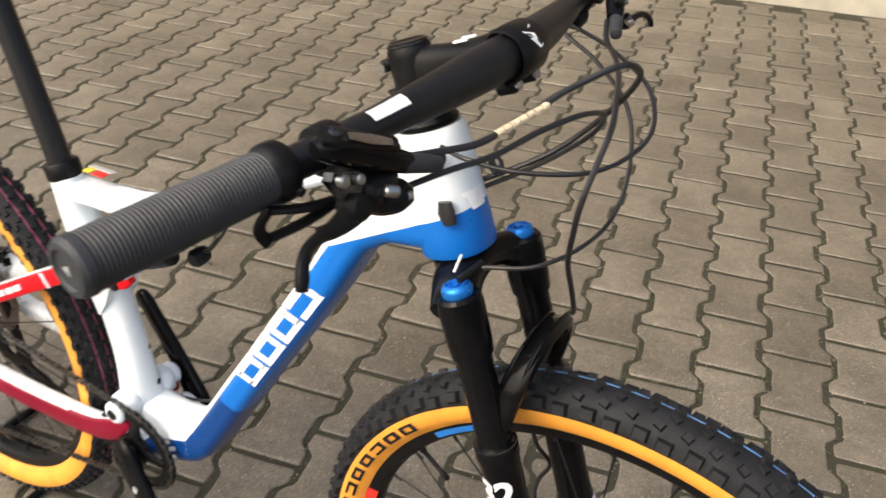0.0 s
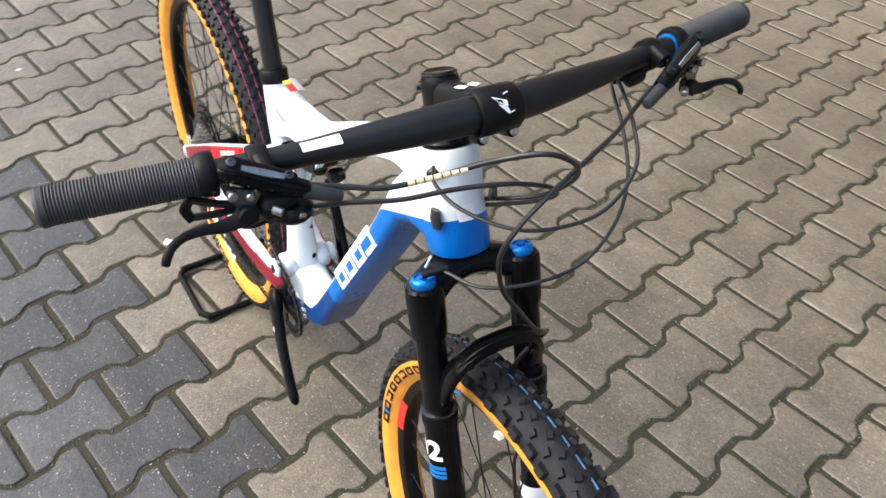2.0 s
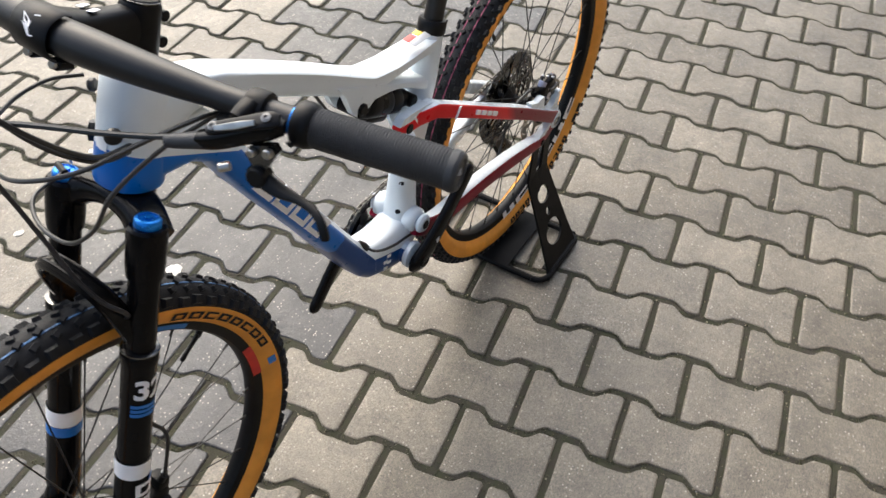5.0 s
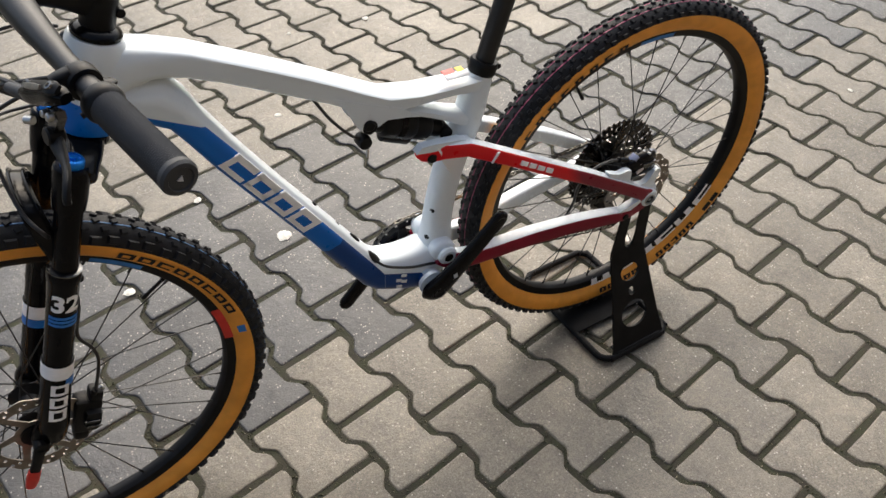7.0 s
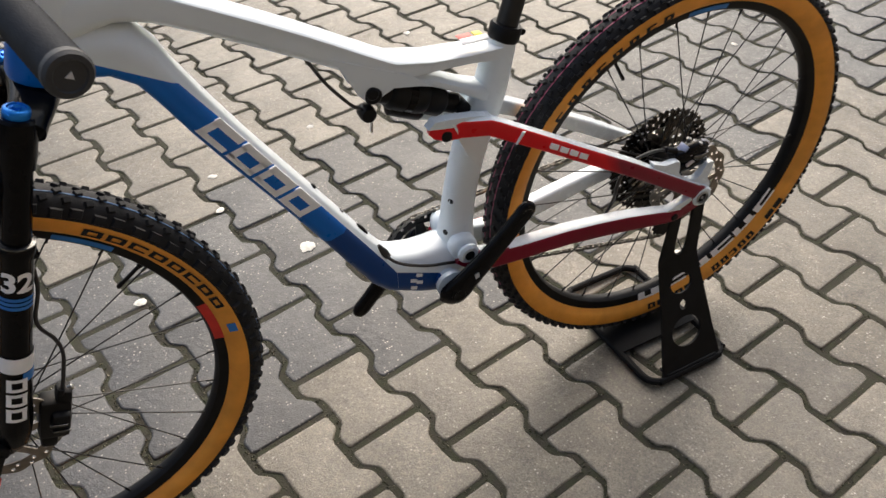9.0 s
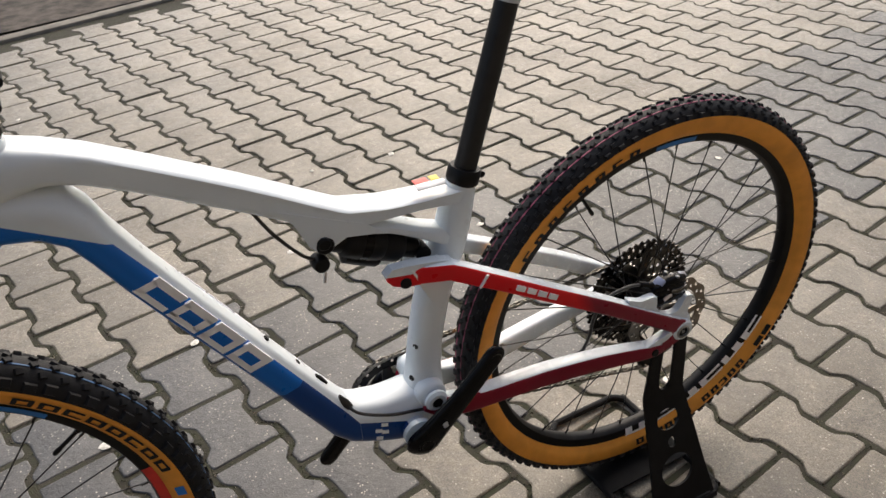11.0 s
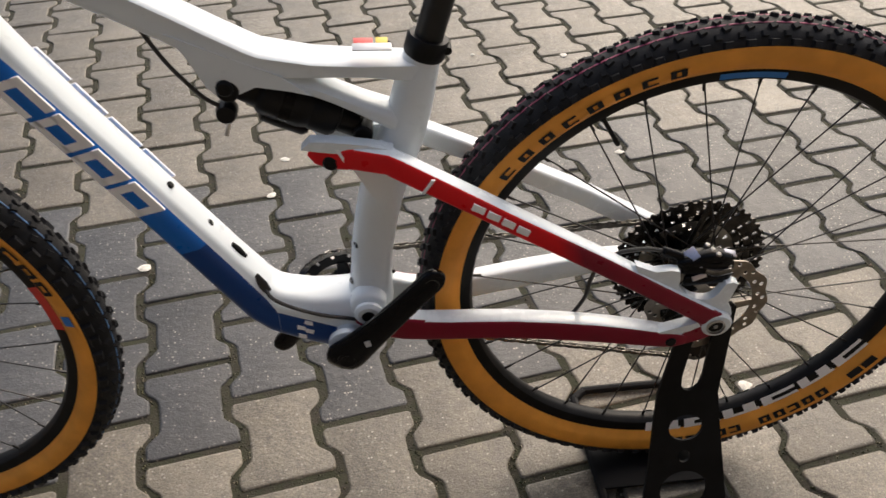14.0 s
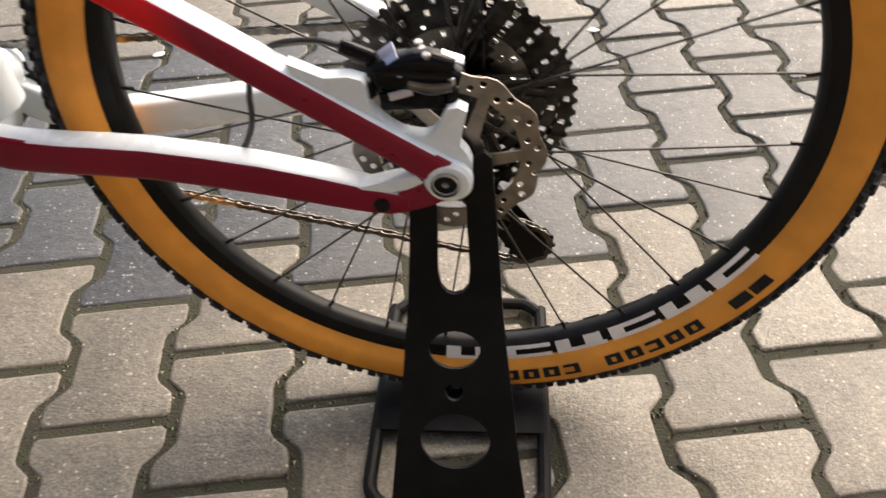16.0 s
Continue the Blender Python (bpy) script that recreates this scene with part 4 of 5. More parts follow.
# ---- fork ----
M_BIKE = Matrix.Translation((0.446, 0.007, 0.6)) @ pose(0, 0, 0, -2.0, 0, -2.2) @ Matrix.Translation((-0.45, 0, -0.6))
TO_BIKE = M_BIKE.inverted()


def wl(*p):
    """A place in the yard, given in the bike's own axes."""
    return TO_BIKE @ (Vector(p) + Vector((-0.007, 0.002, 0.001)))




def leg_at(sy, z):
    return Vector((0.949 + (0.83 - z) * 0.342, sy * 0.0615, z))


CAP_TOP = 0.830
crown = sweep([(0.951, -0.0615, 0.800, 0.021, 0.021), (0.945, -0.050, 0.806, 0.022, 0.019), (0.936, -0.030, 0.812, 0.024, 0.016), (0.930, 0, 0.815, 0.027, 0.015), (0.936, 0.030, 0.812, 0.024, 0.016), (0.945, 0.050, 0.806, 0.022, 0.019), (0.951, 0.0615, 0.800, 0.021, 0.021)], 20, 2.6, side=(1, 0, 0.36), n=4)
crown.join(rod(HEAD_LOW + AXIS * 0.002, HEAD_LOW + AXIS * 0.018, 0.0285, 28, bevel=0.003))
for sy in (-1, 1):
    a_, b_ = leg_at(sy, CAP_TOP - 0.010), leg_at(sy, 0.762)
    crown.join(lathe([(0.018, 0), (0.0205, 0.003), (0.0212, 0.012), (0.0207, 0.045), (0.0195, 0.060), (0.0172, (b_ - a_).length)], 26, along(a_, b_)))
fork = part("fork", crown, M_GLOSS, bike, "gloss black suspension fork")
for sy in (-1, 1):
    part("stanchion", rod(leg_at(sy, 0.79), leg_at(sy, 0.62), 0.0168, 24), M_GLOSS, fork, "black fork upper tube")
    cap = lathe([(0.0142, 0), (0.0142, 0.005), (0.0135, 0.0075), (0.0118, 0.009), (0.0095, 0.0095), (0.0088, 0.0075), (0.0045, 0.0075), (0.0040, 0.0105), (0.0, 0.0105)], 22, along(leg_at(sy, CAP_TOP - 0.010), leg_at(sy, 0.90)))
    part("fork_cap", cap, M_BLUE, fork, "blue anodised fork cap")
    top = leg_at(sy, CAP_TOP + 0.002)
    if sy < 0:
        part("cable_stop", rod(top + Vector((0.006, -0.004, 0.004)), top + Vector((0.015, 0.022, 0.012)), 0.0035, 10), M_BLACK, fork)
        part("cable_tip", rod(top + Vector((-0.004, 0.006, 0.004)), top + Vector((0.000, 0.009, 0.021)), 0.0013, 8), M_WHITE, fork, "pale cable end")
    w0, w1 = leg_at(sy, 0.668), leg_at(sy, 0.372)
    L_ = (w1 - w0).length
    low = lathe([(0.0172, -0.004), (0.0200, -0.003), (0.0212, 0.0), (0.0212, 0.010), (0.0198, 0.016), (0.0192, 0.05), (0.0192, 0.13), (0.0202, 0.20), (0.0225, L_ - 0.03), (0.020, L_), (0.013, L_ + 0.014), (0.006, L_ + 0.018)], 26, along(w0, w1))
    e0 = leg_at(sy, 0.378)
    low.join(sweep([(e0.x - 0.004, sy * 0.0605, 0.392, 0.013, 0.02), (e0.x + 0.010, sy * 0.060, 0.372, 0.013, 0.022), (e0.x + 0.022, sy * 0.060, 0.352, 0.010, 0.014)], 14, 2.6, n=3))
    leg = part("lower_leg", low, M_GLOSS, fork, "black fork lower leg with white and blue bands")
    part("wiper_ring", lathe([(0.0178, 0), (0.0215, 0.001), (0.0215, 0.003), (0.0178, 0.004)], 24, along(leg_at(sy, 0.674), leg_at(sy, 0.60))), M_DARKSTEEL, leg)

    def band(z0, z1, m, nm, a0=0, a1=360, r=0.0213, lb=""):
        s_ = Shape()
        n_ = max(4, int((a1 - a0) / 12))
        mx_ = along(leg_at(sy, z0), leg_at(sy, z1))
        ll = (leg_at(sy, z1) - leg_at(sy, z0)).length
        ref = mx_.inverted().to_3x3() @ Vector((0, sy, 0))
        base = math.atan2(ref.y, ref.x)
        vv = [tuple(mx_ @ Vector((r * math.cos(base + radians(a0 + (a1 - a0) * k / n_)), r * math.sin(base + radians(a0 + (a1 - a0) * k / n_)), h))) for k in range(n_ + 1) for h in (0, ll)]
        s_.add(vv, [(2 * k, 2 * k + 2, 2 * k + 3, 2 * k + 1) for k in range(n_)])
        return part(nm, s_, m, leg, lb)
    for z0 in (0.6065, 0.6005, 0.5945):
        band(z0, z0 - 0.0045, M_BLUEPRINT, "blue_stripe", -62, 62, 0.0199)
    band(0.519, 0.496, M_WHITE, "white_band", -180, 180, 0.0212, "white band round the leg")
    band(0.4955, 0.481, M_BLUEPRINT, "blue_band", -180 if sy < 0 else -140, 180 if sy < 0 else -20, 0.0214)
    for z0, z1, a0, a1 in ((0.488, 0.468, -34, 30), (0.464, 0.444, -34, 30), (0.440, 0.418, -34, 30)):
        band(z0, z0 - 0.005, M_WHITE, "print_slab", a0, a1, 0.0224)
        band(z1 + 0.005, z1, M_WHITE, "print_slab", a0, a1, 0.0224)
        band(z0, z1, M_WHITE, "print_slab", a0, a0 + 16, 0.0222)
        band(z0, z1, M_WHITE, "print_slab", a1 - 16, a1, 0.0222)
    # the size number, set upright on the outer side
    tc = bpy.data.curves.new("number", "FONT")
    tc.body, tc.size, tc.extrude, tc.align_x, tc.align_y, tc.offset = "32", 0.037, 0.0, "CENTER", "CENTER", 0.0013
    to = new("number", tc)
    dg = bpy.context.evaluated_depsgraph_get()
    me = bpy.data.meshes.new_from_object(to.evaluated_get(dg))
    bpy.data.objects.remove(to)
    c_ = leg_at(sy, 0.626)
    mx_ = along(leg_at(sy, 0.60), leg_at(sy, 0.70))
    wrap = Shape()
    bmt = bmesh.new()
    bmt.from_mesh(me)
    bmesh.ops.triangulate(bmt, faces=bmt.faces[:])
    bmesh.ops.subdivide_edges(bmt, edges=bmt.edges[:], cuts=2, use_grid_fill=True)
    ref = mx_.inverted().to_3x3() @ Vector((0, sy, 0))
    base = math.atan2(ref.y, ref.x)
    hz = mx_.inverted() @ c_
    for v_ in bmt.verts:
        ang = base + v_.co.x * 1.05 / 0.0201
        p_ = mx_ @ Vector((0.0201 * math.cos(ang), 0.0201 * math.sin(ang), hz.z + v_.co.y))
        v_.co = p_
    num = from_bm(bmt)
    part("number_print", num, M_WHITE, leg, "white number print", 180)

arch = sweep([(0.998, -0.060, 0.645, 0.012, 0.010), (1.003, -0.0600, 0.690, 0.0125, 0.0075), (1.010, -0.0555, 0.728, 0.0125, 0.0065), (1.014, -0.040, 0.754, 0.013, 0.006), (1.016, -0.015, 0.7645, 0.013, 0.006), (1.016, 0.015, 0.7645, 0.013, 0.006), (1.014, 0.040, 0.754, 0.013, 0.006), (1.010, 0.0555, 0.728, 0.0125, 0.0065), (1.003, 0.0600, 0.690, 0.0125, 0.0075), (0.998, 0.060, 0.645, 0.012, 0.010)], 14, 3.2, side=(0.94, 0, 0.342), n=5)
archo = part("fork_arch", arch, M_GLOSS, fork, "gloss black brake arch over the tyre")
for off in (-0.0085, 0.0085):
    rib = sweep([(1.010 + off * 0.94, -0.0535, 0.738 + off * 0.342, 0.0022, 0.004), (1.014 + off * 0.94, -0.040, 0.760 + off * 0.342, 0.0022, 0.004), (1.016 + off * 0.94, -0.018, 0.7705 + off * 0.342, 0.0022, 0.004), (1.016 + off * 0.94, 0.018, 0.7705 + off * 0.342, 0.0022, 0.004), (1.014 + off * 0.94, 0.040, 0.760 + off * 0.342, 0.0022, 0.004), (1.010 + off * 0.94, 0.0535, 0.738 + off * 0.342, 0.0022, 0.004)], 8, 2.5, side=(0.94, 0, 0.342), n=5)
    part("arch_rib", rib, M_GLOSS, archo)

# front caliper, hose end, axle lever
cal = rbox((0.040, 0.030, 0.068), 0.007, pose(1.054, 0.046, 0.370, 0, -19, 0))
cal.join(rbox((0.026, 0.046, 0.036), 0.008, pose(1.048, 0.049, 0.370, 0, -19, 0)))
cal.join(rbox((0.020, 0.024, 0.022), 0.005, pose(1.032, 0.047, 0.404, 0, -19, 0)))
cal.join(rbox((0.022, 0.022, 0.020), 0.005, pose(1.073, 0.047, 0.332, 0, -19, 0)))
caliper = part("front_caliper", cal, M_BLACK, bike, "black front brake caliper")
for x_, z_ in ((1.028, 0.408), (1.064, 0.328)):
    part("caliper_bolt", rod((x_, 0.048, z_), (x_ - 0.010, 0.048, z_ + 0.003), 0.0045, 10, bevel=0.001), M_STEEL, caliper)
part("banjo", rod((1.034, 0.056, 0.414), (1.029, 0.060, 0.426), 0.0048, 12), M_BLACK, caliper)
for z_ in (0.362, 0.374):
    part("caliper_fin", rbox((0.022, 0.003, 0.004), 0.001, pose(1.050, 0.0728, z_, 0, -19, 0)), M_DARKSTEEL, caliper)
lev = sweep([(1.128, 0.078, 0.366, 0.007, 0.009), (1.136, 0.082, 0.352, 0.0055, 0.008), (1.146, 0.084, 0.333, 0.0045, 0.0075), (1.150, 0.084, 0.325, 0.0035, 0.0065)], 12, 2.6, n=4)
alev = part("axle_lever", lev, M_BLACK, bike, "black axle lever with a red tip")
part("lever_tip", sweep([(1.147, 0.084, 0.331, 0.0055, 0.009), (1.155, 0.0845, 0.315, 0.006, 0.0095), (1.163, 0.084, 0.299, 0.005, 0.007)], 12, 2.5, n=4), M_RED, alev, "red rubber lever tip")
part("axle_nut", rod((1.125, 0.060, 0.368), (1.125, 0.083, 0.368), 0.011, 20, bevel=0.002), M_BLACK, alev)
part("axle_nut", rod((1.125, -0.060, 0.368), (1.125, -0.078, 0.368), 0.009, 18, bevel=0.002), M_BLACK, alev)

# ---- stem, bar, controls ----
st_top = HEAD_TOP - AXIS * 0.073
part("headset_cup", lathe([(0.026, 0), (0.0285, 0.002), (0.029, 0.006), (0.026, 0.010), (0.0195, 0.013), (0.0195, 0.016)], 30, along(HEAD_TOP - AXIS * 0.0005, HEAD_TOP - AXIS * 0.1)), M_GLOSS, bike, "black headset cup")
stem_s = lathe([(0.019, 0.012), (0.020, 0.016), (0.020, 0.065), (0.0195, 0.070), (0.018, 0.073)], 28, along(HEAD_TOP, st_top))
BAR0 = wl(0.957, 0.0, 1.018)
k0 = HEAD_TOP - AXIS * 0.046
stem_s.join(sweep([(*k0, 0.017, 0.026), (*(k0.lerp(BAR0, 0.35)), 0.0155, 0.020), (*(k0.lerp(BAR0, 0.65)), 0.019, 0.018), (*(k0.lerp(BAR0, 0.9)), 0.023, 0.020)], 18, 2.8, n=4))
stem = part("stem", stem_s, M_BLACK, bike, "black alloy stem with white marks")
part("stem_cap", lathe([(0.0185, 0), (0.0185, 0.002), (0.0165, 0.0035), (0.014, 0.0025), (0.004, 0.002)], 26, along(st_top, st_top - AXIS)), M_GLOSS, stem)
part("cap_ring", lathe([(0.0172, 0), (0.0188, 0.0005), (0.0188, 0.002), (0.0172, 0.0025)], 28, along(st_top, st_top - AXIS), True), M_DARKSTEEL, stem)
fdir = (BAR0 - k0).normalized()
fup = Vector((0, 1, 0)).cross(fdir) * -1
yax = Vector((0, 1, 0))
fp = Shape()
vv, n_ = [], 14
for w_ in (-0.023, -0.020, 0.020, 0.023):
    for k in range(n_ + 1):
        th = radians(-100 + 200 * k / n_)
        r_ = 0.0205 if abs(w_) > 0.021 else 0.0225
        vv.append(tuple(BAR0 + (fdir * math.cos(th) - fup * math.sin(th)) * r_ + yax * w_))
ff = [(a * (n_ + 1) + k, a * (n_ + 1) + k + 1, (a + 1) * (n_ + 1) + k + 1, (a + 1) * (n_ + 1) + k) for a in range(3) for k in range(n_)]
fp.add(vv, ff)
face = part("faceplate", fp, M_BLACK, stem, "black stem faceplate with a white mark")
for sy in (-1, 1):
    for up_ in (-1,):
        c_ = BAR0 + yax * (sy * 0.0165) + fup * (up_ * 0.0235)
        part("stem_lug", rod(c_ - fdir * 0.012, c_ + fdir * 0.004, 0.0062, 14, bevel=0.001), M_BLACK, stem)
        part("stem_bolt", rod(c_ + fdir * 0.004, c_ + fdir * 0.0085, 0.0042, 12, bevel=0.0008), M_STEEL, stem)
for h in (0.026, 0.052):
    c_ = HEAD_TOP - AXIS * h + Vector((-0.022, 0, 0))
    part("stem_bolt", rod(c_ + yax * -0.013, c_ + yax * -0.019, 0.0040, 12), M_STEEL, stem)
    part("stem_lug", rod(c_ + yax * -0.013, c_ + yax * 0.013, 0.0058, 14, bevel=0.001), M_BLACK, stem)


def face_mark(pts, nm="white_mark"):
    """A mark wrapped on the faceplate: across, and round it in degrees."""
    s_ = Shape()
    v_ = []
    for y_, th in pts:
        t_ = radians(th)
        v_.append(tuple(BAR0 + (fdir * math.cos(t_) - fup * math.sin(t_)) * 0.0229 + yax * y_))
    s_.add(v_, [tuple(range(len(v_)))])
    part(nm, s_, M_WHITE, face)


face_mark([(-0.010, -42), (0.004, -26), (0.004, -12), (-0.004, -22)])
face_mark([(0.003, -44), (0.009, -48), (0.010, 2), (0.004, 6)])
face_mark([(-0.006, -20), (0.002, -16), (0.006, 4), (0.003, 4)])
for y_ in (-0.008, 0.006):
    c_ = k0.lerp(BAR0, 0.60) - Vector((0, 1, 0)).cross(fdir) * 0.0195
    part("white_mark", rbox((0.012, 0.007, 0.0008), 0.0002, Matrix.Translation(c_ + yax * y_ + fup * 0.0) @ pose(0, 0, 0, 0, -18, 20)), M_WHITE, stem)

GL, GR = wl(0.906, 0.379, 0.997), wl(0.899, -0.385, 1.017)


def bar_at(y):
    """The bar's centre line at a share of the half width, -1 right to 1 left."""
    a_ = abs(y)
    e_ = GL if y > 0 else GR
    k = a_ ** 1.35
    return Vector((BAR0.x + (e_.x - BAR0.x) * k, BAR0.y + (e_.y - BAR0.y) * a_, BAR0.z + (e_.z - BAR0.z) * a_))


rows_ = []
for k in range(-40, 41):
    y = k / 40
    a_ = abs(y)
    r_ = 0.0175 if a_ < 0.13 else 0.0175 - 0.0062 * min(1, (a_ - 0.13) / 0.32) ** 1.2
    rows_.append((*bar_at(y), r_, r_))
bar = part("handlebar", sweep(rows_, 24, 2, side=(0, 0, 1)), M_MATT, bike, "matt black flat handlebar")
# white print on the bar
for a0, a1 in ((-0.475, -0.385),):
    s_ = Shape()
    vv = []
    for k in range(7):
        y = a0 + (a1 - a0) * k / 6
        p_ = bar_at(y)
        aa = abs(y)
        r_ = 0.0185 - 0.0062 * min(1, (aa - 0.13) / 0.32) ** 1.2
        for th in (42, 64, 86):
            t_ = radians(th)
            vv.append((p_.x + r_ * math.cos(t_), p_.y, p_.z + r_ * math.sin(t_)))
    s_.add(vv, [(k * 3 + j, k * 3 + j + 1, k * 3 + j + 4, k * 3 + j + 3) for k in range(6) for j in range(2)])
    part("bar_print", s_, M_WHITE, bar, "white print on the bar")

for sy in (-1, 1):
    s0, s1 = 0.655 * sy, 1.0 * sy
    p0, p1 = bar_at(s0), bar_at(s1)
    Lg = (p1 - p0).length
    gm = along(p0, p1)
    knurl = Shape()
    na, nh = 56, 88
    kv = []
    for j in range(nh + 1):
        h = 0.016 + (Lg - 0.021) * j / nh
        for i in range(na):
            th = 2 * math.pi * i / na
            r_ = 0.0155 + (0.0011 if (i + j // 2) % 2 else 0.0007) * (j % 2)
            kv.append(tuple(gm @ Vector((r_ * math.cos(th), r_ * math.sin(th), h))))
    knurl.add(kv, [(j * na + i, j * na + (i + 1) % na, (j + 1) * na + (i + 1) % na, (j + 1) * na + i) for j in range(nh) for i in range(na)])
    prof = [(0.0150, 0.016), (0.0150, Lg - 0.006)]
    prof += [(0.0160, Lg - 0.005), (0.0168, Lg - 0.004), (0.0168, Lg + 0.001), (0.0150, Lg + 0.004), (0.0115, Lg + 0.0045), (0.0105, Lg + 0.003), (0.0, Lg + 0.003)]
    grip = part("grip", lathe(prof, 36, gm).join(knurl), M_GRIP, bike, "knurled dark grey rubber grip", 25)
    part("grip_collar", lathe([(0.0125, 0), (0.0175, 0.0005), (0.0190, 0.003), (0.0190, 0.011), (0.0178, 0.0145), (0.0158, 0.017)], 30, along(p0, p1)), M_BLACK, grip, "black grip clamp collar")
    d_ = (p1 - p0).normalized()
    c_ = p0 + d_ * 0.007 + Vector((0.0165, 0, -0.006))
    part("grip_screw", rod(c_, c_ + Vector((0.004, 0, -0.001)), 0.003, 10), M_BLACK, grip)
    if sy > 0:
        part("blue_spacer", lathe([(0.0112, -0.003), (0.0136, -0.0025), (0.0136, 0.0005), (0.0112, 0.001)], 26, along(p0, p1)), M_BLUE, grip, "blue spacer ring beside the grip")
    c_ = p1 + d_ * 0.0034
    part("grip_star", plate([[(0.0035 * (1 if k % 2 else 0.5) * math.cos(math.pi * k / 3), 0.0035 * (1 if k % 2 else 0.5) * math.sin(math.pi * k / 3)) for k in range(6)]], 0.0008, along(c_, c_ + d_)), M_SILVERPRINT, grip)

    # brake lever unit: clamp, body with its long flat cover, bracket, pivot and hooked blade
    def q(x, y, z):
        if sy > 0:
            return Vector((x - 0.006 - 0.12 * (y - 0.2), y, z - (0.11 * (y - 0.2) if z < 1.005 else 0.0)))
        return Vector((x, -y, z))
    cb = bar_at(0.565 * sy)
    clamp = lathe([(0.0122, -0.009), (0.0158, -0.0085), (0.0168, -0.006), (0.0168, 0.006), (0.0158, 0.0085), (0.0122, 0.009)], 26, along(cb, cb + d_))
    clamp.join(sweep([(*(cb + Vector((0.006, 0, 0.010))), 0.008, 0.007), (*(cb + Vector((0.016, 0, 0.006))), 0.008, 0.009), (*(cb + Vector((0.025, 0, 0.004))), 0.007, 0.008)], 14, 3, n=2))
    lever = part("brake_lever", clamp, M_BLACK, bike, "black hydraulic brake lever unit")
    part("clamp_bolt", lathe([(0.0, 0.0), (0.0026, 0.0), (0.0032, 0.0012), (0.0055, 0.0012), (0.0055, -0.005)], 14, along(cb + Vector((0.025, 0, 0.006)), cb + Vector((0.05, 0, 0.014)))), M_DARKSTEEL, lever)
    body = sweep([(*q(0.956, 0.258, 1.030), 0.005, 0.006), (*q(0.960, 0.248, 1.029), 0.0085, 0.0095), (*q(0.966, 0.225, 1.018), 0.0085, 0.0095), (*q(0.972, 0.205, 1.009), 0.0080, 0.0090), (*q(0.975, 0.192, 1.004), 0.0065, 0.0075)], 16, 2.8, side=(0, 0, 1), n=4)
    bd = part("master_cylinder", body, M_GLOSS, lever, "gloss black lever body")
    cover = sweep([(*q(0.960, 0.258, 1.040), 0.0045, 0.0020), (*q(0.963, 0.250, 1.0385), 0.0072, 0.0030), (*q(0.968, 0.228, 1.029), 0.0062, 0.0032), (*q(0.973, 0.207, 1.020), 0.0056, 0.0030), (*q(0.975, 0.201, 1.0175), 0.0035, 0.0020)], 14, 3.2, side=(0.86, 0, -0.5), n=4)
    part("reservoir_cover", cover, M_BLACK, bd, "long black reservoir cover")
    strip = sweep([(*q(0.9705, 0.244, 1.0385), 0.0022, 0.0012), (*q(0.974, 0.228, 1.0315), 0.0030, 0.0012), (*q(0.9775, 0.212, 1.025), 0.0022, 0.0012)], 8, 3, side=(0.5, 0, -0.7), n=3)
    part("cover_strip", strip, M_STEEL, bd, "polished strip on the cover")
    for pp in (q(0.964, 0.250, 1.0405), q(0.974, 0.207, 1.022)):
        part("cover_screw", lathe([(0.0, 0.0015), (0.0016, 0.0015), (0.002, 0.0028), (0.004, 0.0025), (0.0043, 0)], 14, along(pp, pp + Vector((0.5, 0, 0.86)))), M_DARKSTEEL, bd)
    part("hose_boot", lathe([(0.0062, 0), (0.0068, 0.004), (0.0062, 0.030), (0.0054, 0.038), (0.003, 0.039)], 16, along(q(0.974, 0.201, 1.006), q(0.985, 0.164, 0.994))), M_GRIP, lever, "dark grey hose boot")
    part("boot_ring", lathe([(0.0052, 0), (0.0066, 0.001), (0.0066, 0.005), (0.0052, 0.006)], 16, along(q(0.973, 0.207, 1.008), q(0.985, 0.164, 0.994))), M_STEEL, lever)
    tri_ = [q(0.962, 0.262, 1.020), q(0.968, 0.228, 1.010), q(0.972, 0.246, 0.992)]
    nrm = (tri_[1] - tri_[0]).cross(tri_[2] - tri_[0]).normalized() * 0.004
    br = Shape()
    ring6 = [tri_[k].lerp(tri_[(k + j) % 3], 0.22) for k in range(3) for j in (2, 1)]
    br.add([tuple(p + nrm) for p in ring6] + [tuple(p - nrm) for p in ring6], [tuple(range(6)), tuple(reversed(range(6, 12)))] + [(k, k + 6, (k + 1) % 6 + 6, (k + 1) % 6) for k in range(6)])
    part("lever_bracket", br, M_DARKSTEEL, lever, "dark polished lever bracket")
    ax = nrm.normalized() * (1 if nrm.x > 0 else -1)
    for pp, r_ in ((q(0.970, 0.254, 1.014), 0.0042), (q(0.971, 0.240, 1.010), 0.0036)):
        part("bracket_screw", rod(pp, pp + ax * 0.006, r_, 12, bevel=0.001), M_STEEL, lever)
    piv = q(0.973, 0.244, 0.994)
    part("lever_pivot", rod(piv - ax * 0.008, piv + ax * 0.008, 0.0085, 18, bevel=0.0015), M_BLACK, lever)
    part("reach_screw", rod(q(0.982, 0.226, 1.000), q(0.988, 0.219, 0.998), 0.0040, 12, bevel=0.001), M_STEEL, lever)
